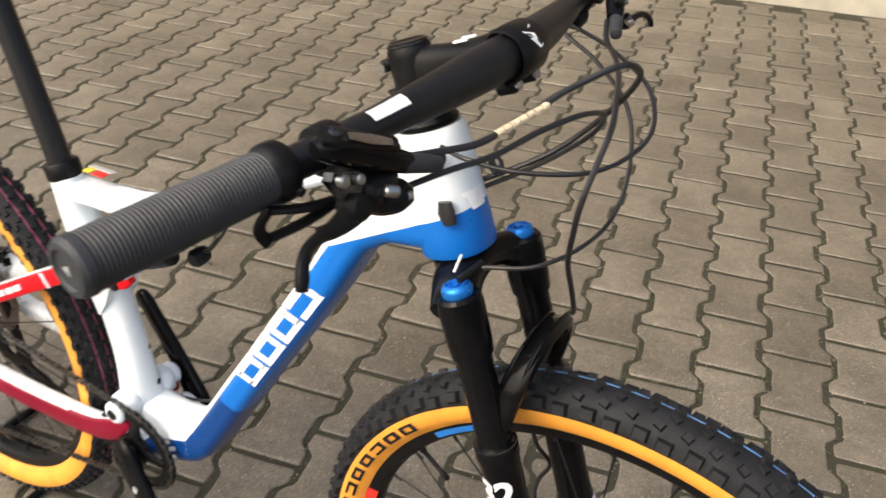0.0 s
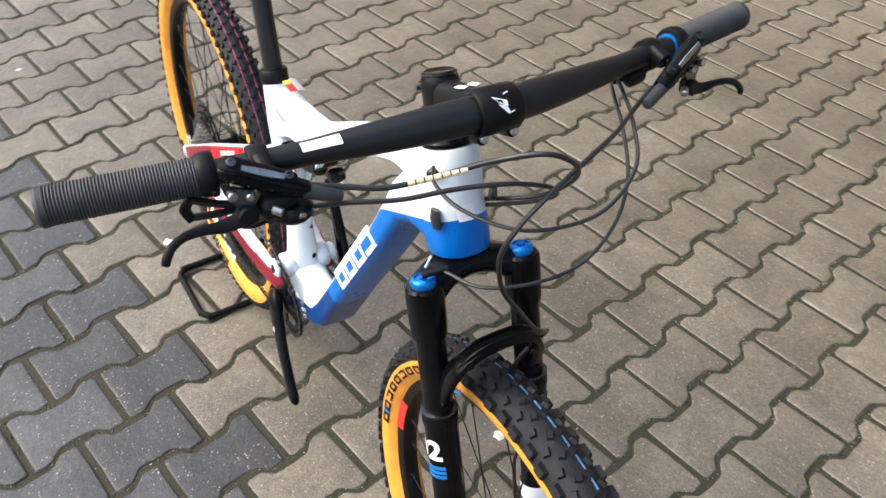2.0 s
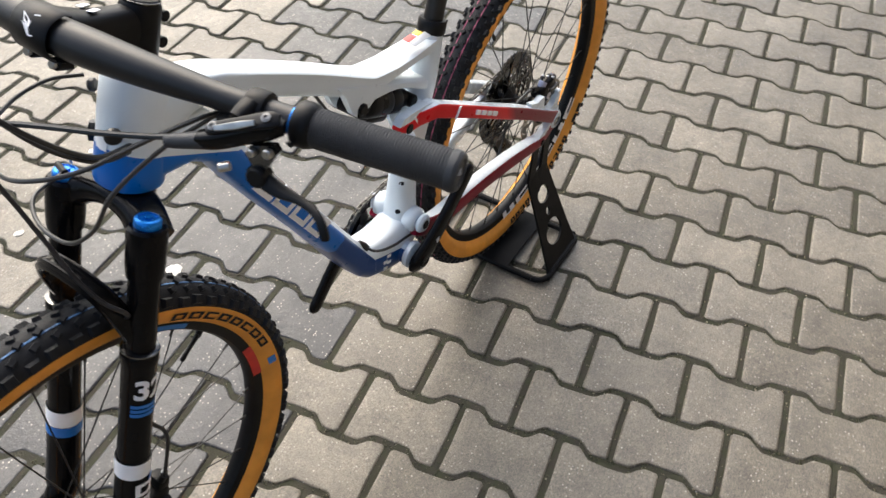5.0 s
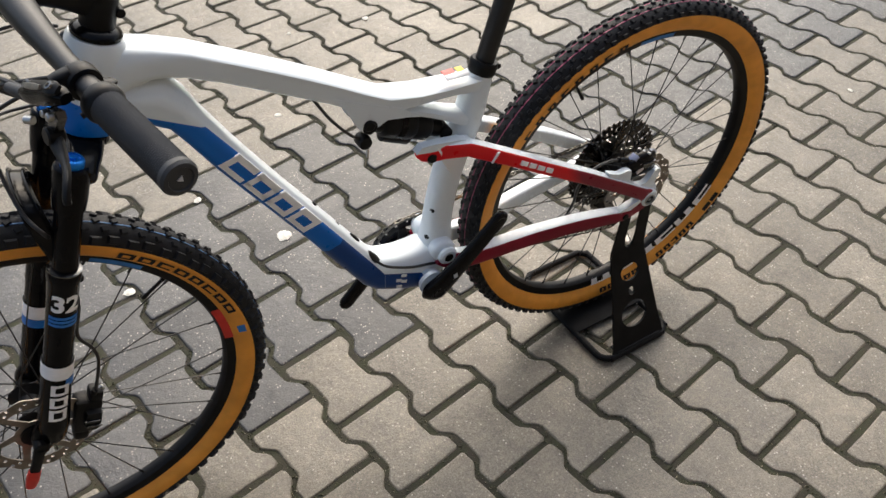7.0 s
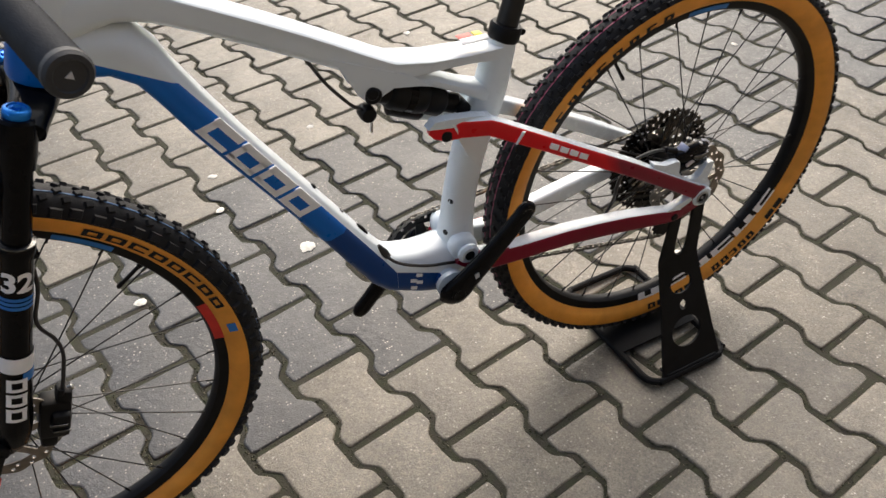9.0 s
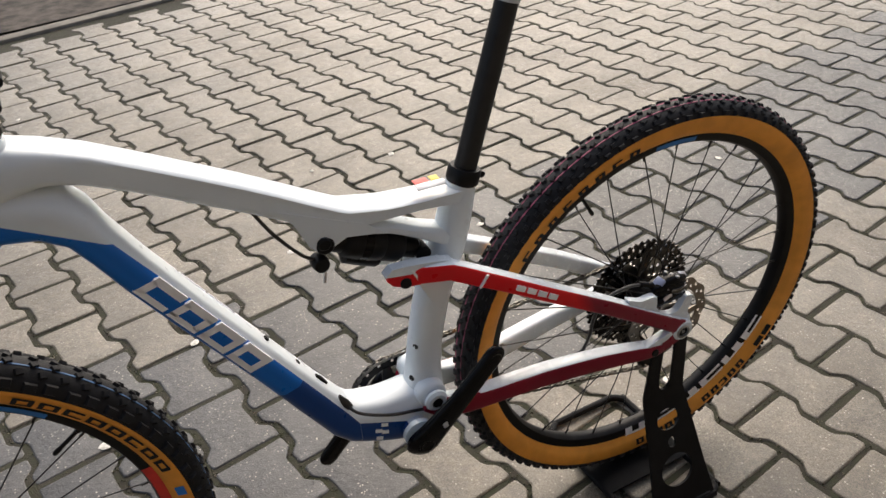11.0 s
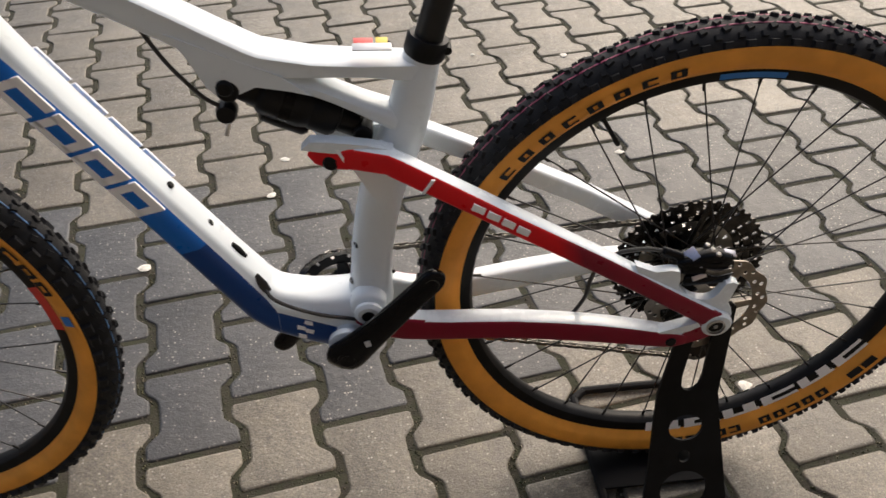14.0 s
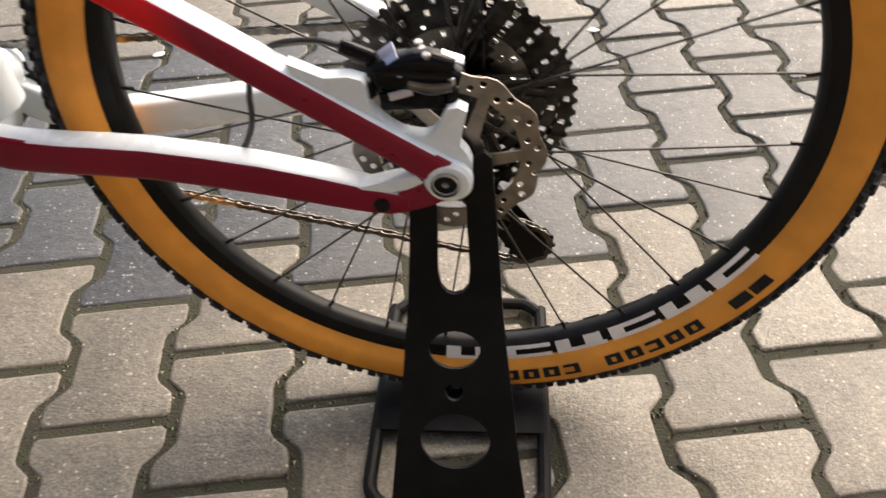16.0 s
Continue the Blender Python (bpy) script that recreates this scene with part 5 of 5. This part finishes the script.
    blade = sweep([(*q(0.970, 0.236, 0.997), 0.0045, 0.0065), (*q(0.974, 0.250, 0.992), 0.0040, 0.0072), (*q(0.976, 0.266, 0.991), 0.0034, 0.0058), (*q(0.978, 0.282, 0.994), 0.0030, 0.0040), (*q(0.982, 0.298, 0.996), 0.0030, 0.0036), (*q(0.987, 0.309, 0.994), 0.0031, 0.0037), (*q(0.991, 0.315, 0.988), 0.0032, 0.0038), (*q(0.992, 0.317, 0.983), 0.003, 0.0035)], 12, 2.6, side=(0.5, 0, 0.86), n=4)
    part("lever_blade", blade, M_BLACK, lever, "black hooked brake lever blade")

# shifter under the right bar
sh_ = rbox((0.036, 0.034, 0.022), 0.008, pose(0.962, -0.218, 0.996, 10, 15, 8), 3)
sh_.join(rod((0.968, -0.205, 0.990), (0.970, -0.205, 0.976), 0.0185, 22, bevel=0.004))
sh_.join(rod((0.950, -0.222, 1.010), (0.958, -0.220, 0.995), 0.008, 14))
shifter = part("shifter", sh_, M_BLACK, bike, "black gear shifter under the bar")
part("shifter_screw", rod((0.976, -0.203, 0.987), (0.987, -0.202, 0.986), 0.004, 12, bevel=0.001), M_STEEL, shifter)
pad = Shape()
for z_ in (0.996, 0.978):
    pad.join(sweep([(0.956, -0.235, 0.990, 0.0025, 0.004), (0.949, -0.258, (z_ + 0.988) / 2, 0.0022, 0.004), (0.939, -0.279, z_, 0.002, 0.004)], 8, 3, side=(0, 0, 1), n=3))
pad.join(sweep([(0.940, -0.279, 0.998, 0.002, 0.004), (0.936, -0.285, 0.986, 0.002, 0.005), (0.939, -0.281, 0.975, 0.002, 0.004)], 8, 3, side=(1, 0, 0), n=3))
part("shift_paddle", pad, M_BLACK, shifter, "black open thumb paddle")
part("shift_paddle", sweep([(0.966, -0.222, 0.980, 0.003, 0.006), (0.958, -0.238, 0.972, 0.003, 0.007), (0.950, -0.250, 0.971, 0.0025, 0.005)], 12, 3, side=(0, 0, 1), n=4), M_BLACK, shifter, "black thumb paddle")
# lockout remote under the left bar
rm = rbox((0.024, 0.024, 0.016), 0.005, Matrix.Translation(wl(0.940, 0.190, 0.992)) @ pose(0, 0, 0, 12, 10, 0))
rm.join(rod(bar_at(0.55) + Vector((0.006, 0, -0.008)), wl(0.940, 0.194, 0.994), 0.007, 12))
remote = part("lockout_remote", rm, M_BLACK, bike, "black lockout remote under the bar")
part("remote_paddle", sweep([(*wl(0.932, 0.196, 0.990), 0.003, 0.008), (*wl(0.915, 0.190, 0.985), 0.003, 0.009), (*wl(0.905, 0.186, 0.982), 0.0025, 0.006)], 10, 3, side=(0, 0, 1), n=4), M_BLACK, remote)
part("cable_stop", rod(wl(0.940, 0.182, 0.992), wl(0.935, 0.168, 0.988), 0.0045, 12), M_BLACK, remote)

# ---- cables ----
def cable(pts, r, label):
    return part("cable", wire([tuple(wl(*p)) for p in pts], r, 8, 10), M_CABLE, bike, label)


cable([(0.965, -0.190, 1.009), (0.978, -0.160, 1.004), (0.992, -0.129, 1.001), (1.003, -0.085, 1.004), (1.022, -0.045, 1.017), (1.050, -0.010, 1.030), (1.056, 0.020, 1.012), (1.030, 0.045, 0.968), (0.985, 0.046, 0.918), (0.932, 0.023, 0.886), (0.915, 0.015, 0.880)], 0.0026, "black rear brake hose")
cable([(0.962, -0.195, 0.985), (0.982, -0.160, 0.990), (1.000, -0.120, 0.990), (1.015, -0.075, 0.994), (1.032, -0.030, 0.994), (1.036, 0.010, 0.978), (1.018, 0.038, 0.945), (0.980, 0.043, 0.908), (0.932, 0.022, 0.878), (0.915, 0.012, 0.872)], 0.0023, "black gear cable")
cable([(0.975, 0.185, 0.996), (0.986, 0.156, 0.988), (1.008, 0.115, 0.988), (1.024, 0.077, 0.988), (1.037, 0.034, 0.983), (1.046, 0.000, 0.975), (1.046, -0.024, 0.956), (1.042, -0.040, 0.925), (1.0378, -0.0363, 0.8908), (1.0333, -0.0243, 0.8564), (1.0322, -0.0016, 0.8186), (1.031, 0.0203, 0.7828), (1.026, 0.0420, 0.7561), (1.014, 0.0580, 0.735), (1.0082, 0.0267, 0.6976), (1.0036, 0.0242, 0.6376), (1.0103, 0.0281, 0.5824), (1.0263, 0.0411, 0.5439), (1.0155, 0.0424, 0.5108), (1.0142, 0.0415, 0.4836), (1.0247, 0.0388, 0.4470), (1.0336, 0.0366, 0.4210)], 0.0026, "black front brake hose")
cable([(0.931, 0.170, 0.987), (0.950, 0.160, 0.980), (0.985, 0.144, 0.968), (1.025, 0.123, 0.940), (1.041, 0.102, 0.900), (1.046, 0.062, 0.868), (1.038, 0.010, 0.858), (1.010, -0.035, 0.850), (0.966, -0.050, 0.842)], 0.0021, "thin black lockout cable")
cable([(0.935, 0.174, 0.990), (0.955, 0.164, 0.990), (0.997, 0.143, 0.984), (1.042, 0.112, 0.970), (1.064, 0.065, 0.955), (1.060, 0.023, 0.945), (1.038, -0.022, 0.942), (0.990, -0.050, 0.942), (0.945, -0.052, 0.942), (0.915, -0.036, 0.938)], 0.0021, "thin black lockout cable")
for k in range(7):
    f0, f1 = k / 7 + 0.012, (k + 1) / 7 - 0.012
    a_, b_ = Vector((0.996, -0.1135, 1.0016)), Vector((1.014, -0.063, 1.0095))
    part("hose_print", rod(wl(*a_.lerp(b_, f0)), wl(*a_.lerp(b_, f1)), 0.00285, 10), M_CREAM, bike, "cream print on the brake hose")
# short rear hose beside the bottom bracket
part("cable", wire([(0.558, 0.020, 0.436), (0.548, 0.034, 0.424), (0.525, 0.0365, 0.408), (0.49, 0.037, 0.392), (0.455, 0.037, 0.383), (0.43, 0.040, 0.378)], 0.0024, 8, 8), M_CABLE, bike, "black hose along the bottom bracket")
part("cable_port", sweep([(0.566, 0.018, 0.448, 0.003, 0.005), (0.558, 0.023, 0.436, 0.0045, 0.007), (0.552, 0.026, 0.427, 0.003, 0.005)], 12, 2), M_CABLE, bike)
part("cable", wire([(0.070, 0.058, 0.485), (0.095, 0.057, 0.490), (0.128, 0.056, 0.485), (0.148, 0.054, 0.465), (0.156, 0.052, 0.440), (0.159, 0.052, 0.415), (0.167, 0.052, 0.395), (0.178, 0.053, 0.378)], 0.0027, 8, 8), M_CABLE, bike, "black rear brake hose loop")

# ---- drivetrain ----
def gear(r, teeth, inner, y, depth=0.0038, c=REAR):
    lp = []
    for k in range(teeth):
        a_ = 2 * math.pi * k / teeth
        d_ = 2 * math.pi / teeth
        lp += [((r - depth) * math.cos(a_), (r - depth) * math.sin(a_)), ((r - depth) * math.cos(a_ + d_ * 0.3), (r - depth) * math.sin(a_ + d_ * 0.3)), (r * math.cos(a_ + d_ * 0.52), r * math.sin(a_ + d_ * 0.52)), (r * math.cos(a_ + d_ * 0.74), r * math.sin(a_ + d_ * 0.74))]
    loops = [lp]
    if r > 0.05:
        nh = max(10, int(teeth * 0.5))
        for k in range(nh):
            a_ = 2 * math.pi * (k + 0.5) / nh
            rr = r - 0.0105
            loops.append([(rr * math.cos(a_) + u_ * math.cos(a_) - w_ * math.sin(a_), rr * math.sin(a_) + u_ * math.sin(a_) + w_ * math.cos(a_)) for u_, w_ in ((-0.003, -0.002), (0.003, -0.0026), (0.003, 0.0026), (-0.003, 0.002))])
    loops.append(ring_pts(0, 0, inner, n=32))
    return plate(loops, 0.0018, Matrix.Translation(c) @ side_mx(0) @ Matrix.Translation((0, 0, -y)))


cassette = None
teeth = (51, 45, 39, 33, 28, 24, 21, 18, 16, 14, 12, 10)
for k, n_ in enumerate(teeth):
    r_ = n_ * 0.0127 / (2 * math.pi) + 0.002
    y_ = -0.026 - 0.0037 * k
    inner = r_ - 0.0155 if r_ > 0.045 else 0.018 if r_ > 0.026 else 0.013
    g_ = gear(r_, n_, inner, y_)
    arms_ = []
    if r_ > 0.045:
        for a_ in range(5):
            t_ = 2 * math.pi * (a_ + 0.13 * k) / 5
            e = Vector((math.cos(t_), 0, math.sin(t_)))
            u = Vector((math.cos(t_ + 0.45), 0, math.sin(t_ + 0.45)))
            p_, q_ = REAR + e * 0.016 + Vector((0, y_ - 0.001, 0)), REAR + u * (inner + 0.004) + Vector((0, y_ - 0.001, 0))
            arms_.append(sweep([(*p_, 0.001, 0.006), (*q_, 0.001, 0.004)], 8, 3))
    if cassette is None:
        cassette = part("cassette", g_, M_SPROCKET, bike, "black and silver steel cassette of toothed sprockets")
    else:
        part("sprocket", g_, M_SPROCKET if k < 3 else M_STEEL, cassette)
    for arm_ in arms_:
        part("carrier_arm", arm_, M_SPROCKET, cassette)
part("freehub", rod(REAR + Vector((0, -0.022, 0)), REAR + Vector((0, -0.072, 0)), 0.0165, 24), M_DARKSTEEL, cassette)

CR_Y = -0.050
ring = gear(34 * 0.0127 / (2 * math.pi) + 0.003, 34, 0.050, CR_Y, c=BB)
for a_ in range(4):
    t_ = radians(45 + 90 * a_ - 51)
    e = Vector((math.cos(t_), 0, math.sin(t_)))
    ring.join(sweep([(*(BB + e * 0.012 + Vector((0, CR_Y - 0.003, 0))), 0.004, 0.012), (*(BB + e * 0.052 + Vector((0, CR_Y, 0))), 0.003, 0.007)], 10, 3))
crankset = part("crankset", ring, M_BLACK, bike, "black crankset with toothed chainring")
CRK = Vector((-0.115, 0, 0.143)).normalized()
for sy in (-1, 1):
    d_ = CRK * sy
    pts = []
    for s_, yy, w_, h_ in ((-0.025, 0.066, 0.005, 0.015), (-0.014, 0.068, 0.0095, 0.0225), (0.0, 0.070, 0.0105, 0.0250), (0.03, 0.075, 0.0095, 0.0215), (0.09, 0.082, 0.0085, 0.0170), (0.15, 0.086, 0.0085, 0.0150), (0.172, 0.087, 0.0085, 0.0150), (0.184, 0.087, 0.0065, 0.0105), (0.188, 0.087, 0.003, 0.005)):
        p_ = BB + d_ * s_ + Vector((0, sy * yy, 0))
        pts.append((*p_, w_, h_))
    arm = part("crank_arm", sweep(pts, 20, 2.7, n=4), M_GLOSS, crankset, "gloss black crank arm with no pedal")
    e_ = BB + d_ * 0.172 + Vector((0, sy * 0.0935, 0))
    part("pedal_hole", lathe([(0.0, -0.004), (0.0055, -0.004), (0.0055, 0.0012), (0.0085, 0.0014), (0.0085, -0.003)], 20, along(e_, e_ + Vector((0, sy, 0)))), M_DARKSTEEL, arm)
    c_ = BB + Vector((0, sy * 0.080, 0))
    part("crank_cap", lathe([(0.0125, -0.004), (0.0125, 0.001), (0.010, 0.002), (0.0075, 0.0005), (0, 0.0005)], 22, along(c_, c_ + Vector((0, sy, 0)))), M_BLACK, arm)
    m_ = BB + d_ * 0.045 + Vector((0, sy * 0.0865, 0))
    part("white_mark", plate([[(m_.x - 0.004, m_.z - 0.004), (m_.x + 0.003, m_.z - 0.006), (m_.x + 0.005, m_.z + 0.003), (m_.x - 0.002, m_.z + 0.006)]], 0.0012, side_mx(m_.y)), M_SILVERPRINT, arm)
    part("bottom_bracket_cup", lathe([(0.0235, 0), (0.0245, 0.001), (0.0245, 0.009), (0.020, 0.011)], 28, along(BB + Vector((0, sy * 0.046, 0)), BB + Vector((0, sy * 0.1, 0)))), M_STAYWHITE if sy > 0 else M_BLACK, crankset)

# derailleur
UP_P, LO_P = Vector((-0.012, -0.055, 0.262)), Vector((-0.066, -0.050, 0.190))
mech = rbox((0.05, 0.022, 0.030), 0.008, pose(-0.016, -0.086, 0.318, 0, 35, 0), 3)
mech.join(rbox((0.034, 0.030, 0.034), 0.008, pose(-0.008, -0.074, 0.283, 0, 20, 10), 3))
mech.join(rod((-0.018, -0.070, 0.345), (-0.018, -0.098, 0.345), 0.012, 18, bevel=0.002))
mecho = part("derailleur", mech, M_GLOSS, bike, "black rear derailleur with a long cage")
for yy in (-0.062, -0.044):
    cg = plate([[(UP_P.x - 0.014, UP_P.z + 0.008), (UP_P.x + 0.010, UP_P.z + 0.014), (UP_P.x + 0.014, UP_P.z - 0.004), (LO_P.x + 0.018, LO_P.z - 0.004), (LO_P.x + 0.006, LO_P.z - 0.018), (LO_P.x - 0.016, LO_P.z - 0.008), (LO_P.x - 0.012, LO_P.z + 0.010)], ring_pts((UP_P.x + LO_P.x) / 2, (UP_P.z + LO_P.z) / 2, 0.008, 0.010, 12)], 0.002, side_mx(yy))
    part("derailleur_cage", cg, M_BLACK, mecho)
part("jockey_wheel", gear(0.025, 13, 0.008, -0.053, c=Vector((UP_P.x, 0, UP_P.z))), M_BLACK, mecho)
part("jockey_wheel", gear(0.027, 13, 0.008, -0.053, c=Vector((LO_P.x, 0, LO_P.z))), M_BLACK, mecho)

# chain: pairs of plates along a closed line
CH_R, COG_R = 0.0687, 0.067
pth = []
for k in range(0, 19):
    t_ = radians(95 - 190 * k / 18)
    pth.append(BB + Vector((CH_R * math.cos(t_), CR_Y, CH_R * math.sin(t_))))
pth.append(Vector((LO_P.x + 0.01, -0.051, LO_P.z - 0.024)))
for t_ in (-95, -140, 175, 130):
    pth.append(Vector((LO_P.x + 0.0235 * math.cos(radians(t_)), -0.052, LO_P.z + 0.0235 * math.sin(radians(t_)))))
for t_ in (-30, 10, 50):
    pth.append(Vector((UP_P.x + 0.0215 * math.cos(radians(t_)), -0.052, UP_P.z + 0.0215 * math.sin(radians(t_)))))
for t_ in range(-95, -280, -15):
    pth.append(REAR + Vector((COG_R * math.cos(radians(t_)), -0.040, COG_R * math.sin(radians(t_)))))
pth.append(pth[0])
seg_p = np.array([tuple(p) for p in pth])
dist = np.r_[0, np.cumsum(np.linalg.norm(np.diff(seg_p, axis=0), axis=1))]
n_ = int(dist[-1] / 0.0127)
at = np.stack([np.interp(np.arange(n_ + 1) * dist[-1] / n_, dist, seg_p[:, k]) for k in range(3)], 1)
chain = Shape()
for k in range(n_):
    a_, b_ = Vector(at[k]), Vector(at[k + 1])
    d_ = (b_ - a_).normalized()
    wd = 0.0028 if k % 2 else 0.0018
    for s_ in (-1, 1):
        o_ = Vector((0, s_ * wd, 0))
        mid_ = (a_ + b_) / 2
        chain.join(sweep([(*(a_ - d_ * 0.0028 + o_), 0.0005, 0.0022), (*(a_ + d_ * 0.001 + o_), 0.0005, 0.0040), (*(mid_ + o_), 0.0005, 0.0026), (*(b_ - d_ * 0.001 + o_), 0.0005, 0.0040), (*(b_ + d_ * 0.0028 + o_), 0.0005, 0.0022)], 6, 3))
    chain.join(rod(a_ - Vector((0, 0.0036, 0)), a_ + Vector((0, 0.0036, 0)), 0.0021, 8))
tagged(part("chain", chain, M_CHAIN, bike, "oiled steel roller chain"))

# rear caliper
rc = sweep([(0.056, 0.058, 0.466, 0.010, 0.009), (0.046, 0.058, 0.466, 0.015, 0.013), (0.026, 0.057, 0.465, 0.017, 0.0155), (0.002, 0.057, 0.463, 0.016, 0.014), (-0.012, 0.057, 0.459, 0.010, 0.009)], 18, 2.8, n=3)
rc.join(sweep([(0.030, 0.062, 0.474, 0.008, 0.008), (0.012, 0.062, 0.478, 0.011, 0.009), (-0.008, 0.060, 0.472, 0.008, 0.007)], 14, 2.6, n=3))
rc.join(rod((0.050, 0.059, 0.476), (0.076, 0.058, 0.487), 0.0062, 14, bevel=0.002))
rc.join(rod((-0.006, 0.066, 0.444), (-0.006, 0.066, 0.460), 0.0065, 14, bevel=0.002))
rc.join(rod((0.056, 0.066, 0.448), (0.056, 0.066, 0.464), 0.0065, 14, bevel=0.002))
rc.join(rbox((0.050, 0.006, 0.016), 0.002, pose(0.022, 0.071, 0.449, -8, 3, 0)))
rcal = part("rear_caliper", rc, M_GLOSS, bike, "black rear brake caliper")
for k in range(3):
    part("caliper_pin", rod((0.018 - 0.004 * k, 0.048 + 0.009 * k, 0.477), (0.018 - 0.004 * k, 0.051 + 0.009 * k, 0.487), 0.0034, 12, bevel=0.001), M_STEEL, rcal)
for x_, y_, z_, w_, d_, tilt, ang in ((0.042, 0.062, 0.4795, 0.020, 0.016, -24, 34), (0.020, 0.067, 0.4745, 0.026, 0.012, -38, 6), (-0.008, 0.060, 0.4790, 0.018, 0.009, -20, -24), (0.030, 0.0745, 0.4560, 0.018, 0.006, -60, 12)):
    part("caliper_fin", rbox((w_, d_, 0.0018), 0.0006, pose(x_, y_, z_, tilt, ang, 10)), M_FIN, rcal, "bright alloy cooling fin")
part("caliper_bridge", sweep([(0.024, 0.0725, 0.4640, 0.003, 0.004), (0.008, 0.0740, 0.4610, 0.0035, 0.0055), (-0.008, 0.0720, 0.4620, 0.003, 0.004)], 12, 2.6, n=3), M_DARKSTEEL, rcal, "dark alloy bridge")
for x_ in (-0.006, 0.056):
    part("caliper_bolt", rod((x_, 0.066, 0.460), (x_, 0.066, 0.467), 0.0048, 12, bevel=0.001), M_STEEL, rcal)

bike.matrix_world = M_BIKE

# ---- display stand ----
stand = empty("bicycle_stand", pose(0.006, 0.05, 0))
tagged(stand, "black steel hub stand holding the rear wheel", "bicycle stand")
KNEE = 0.225


def fold(shape):
    """Fold a flat plate (x across, y as height, z as thickness) at the knee: upright above it, leaning outwards below."""
    out = []
    for x, h, d in shape.v:
        k = max(0.0, min(1.0, (KNEE + 0.004 - h) / 0.008))
        lean = 0.411 * k
        y = 0.077 + (KNEE - h) * 0.411 * (1 if h < KNEE else 0)
        n = math.hypot(1, lean)
        out.append((x - 0.006, y - 0.05 + d / n, h + d * lean / n))
    shape.v = out
    return shape


def wavy(cx, cz, rx, rz, n):
    return [(cx + rx * math.cos(2 * math.pi * k / n), cz + rz * math.sin(2 * math.pi * k / n)) for k in range(n)]


rim_ = [(0.070, 0.012), (0.0665, 0.006), (-0.0665, 0.006), (-0.0715, 0.012), (-0.0700, 0.022), (-0.062, 0.074), (-0.0555, 0.132), (-0.049, 0.185), (-0.0455, 0.221), (-0.0452, 0.229), (-0.043, 0.281), (-0.040, 0.340), (-0.0375, 0.386), (-0.031, 0.392), (-0.022, 0.388), (-0.016, 0.366), (-0.0155, 0.314), (-0.0165, 0.262), (-0.0145, 0.243), (-0.009, 0.2345), (-0.002, 0.232), (0.005, 0.2345), (0.0105, 0.243), (0.0125, 0.262), (0.010, 0.314), (0.010, 0.352), (0.014, 0.362), (0.026, 0.362), (0.0315, 0.352), (0.033, 0.332), (0.037, 0.281), (0.042, 0.229), (0.0425, 0.221), (0.0465, 0.185), (0.052, 0.130), (0.060, 0.070), (0.066, 0.022)]
loops = [rim_, wavy(-0.0005, 0.1765, 0.0245, 0.0185, 24), wavy(0.0005, 0.135, 0.0087, 0.0092, 14), wavy(0.0003, 0.084, 0.0345, 0.0290, 30)]
part("upright_plate", fold(plate(loops, 0.005)), M_STAND, stand, "black folded steel plate with round cut-outs")


def rounded_loop(x0, x1, y0, y1, z, r):
    pts = []
    for cx, cy, a0 in ((x1 - r, y1 - r, 0), (x0 + r, y1 - r, 90), (x0 + r, y0 + r, 180), (x1 - r, y0 + r, 270)):
        for k in range(5):
            t_ = radians(a0 + 22.5 * k)
            pts.append((cx + r * math.cos(t_), cy + r * math.sin(t_), z))
    return pts + [pts[0]]


inv = pose(-0.010, -0.05, 0)
lp = [tuple(inv @ Vector(p)) for p in rounded_loop(-0.086, 0.098, -0.131, 0.166, 0.0085, 0.030)]
part("base_loop", wire(lp, 0.0075, 10, 3), M_STAND, stand, "black round bar base loop")
for y_, w_, z_ in ((0.030, 0.088, 0.010),):
    part("cross_bar", rbox((0.186, w_, 0.004), 0.001, inv @ pose(0.006, y_, z_ + 0.004)), M_STAND, stand)
part("foot_bracket", rbox((0.122, 0.024, 0.004), 0.001, inv @ pose(0.004, 0.156, 0.0175)), M_STAND, stand)

# ---- dried spots on the paving ----
rs = random.Random(11)
SPOTS = [(0.508, -0.562, 0.021), (-0.213, -0.114, 0.013), (0.699, 0.273, 0.014), (-1.04, -0.80, 0.011), (-0.191, -1.421, 0.012), (0.305, -1.045, 0.011), (0.616, -0.950, 0.012), (0.643, -0.800, 0.012), (0.79, -0.624, 0.008), (0.892, -0.571, 0.014), (-1.26, -0.259, 0.009), (-1.128, -1.12, 0.012), (-0.207, -0.880, 0.011), (0.077, -1.46, 0.007), (0.868, -2.491, 0.009)]
for x_, y_, r_ in SPOTS:
    v_, n_ = [(0, 0, 0.0022)], 16
    ph = rs.uniform(0, 9)
    for ring_, hh in ((0.6, 0.002), (1.0, 0.0003)):
        for k in range(n_):
            t_ = 2 * math.pi * k / n_
            w_ = r_ * ring_ * (1 + 0.35 * noise.noise((math.cos(t_) * 1.3 + ph, math.sin(t_) * 1.3, ph)) + 0.12 * rs.uniform(-1, 1))
            v_.append((w_ * math.cos(t_), w_ * 0.8 * math.sin(t_), hh))
    f_ = [(0, 1 + k, 1 + (k + 1) % n_) for k in range(n_)] + [(1 + k, 1 + n_ + k, 1 + n_ + (k + 1) % n_, 1 + (k + 1) % n_) for k in range(n_)]
    sp_ = part("gum_spot", Shape().add(v_, f_), M_GUM)
    sp_.matrix_world = pose(x_, y_ * 1.014, 0.0006, 0, 0, rs.uniform(0, 360))
    tagged(sp_, "flat dried white gum spot on the paving", "gum spot", "gum spots on the paving")
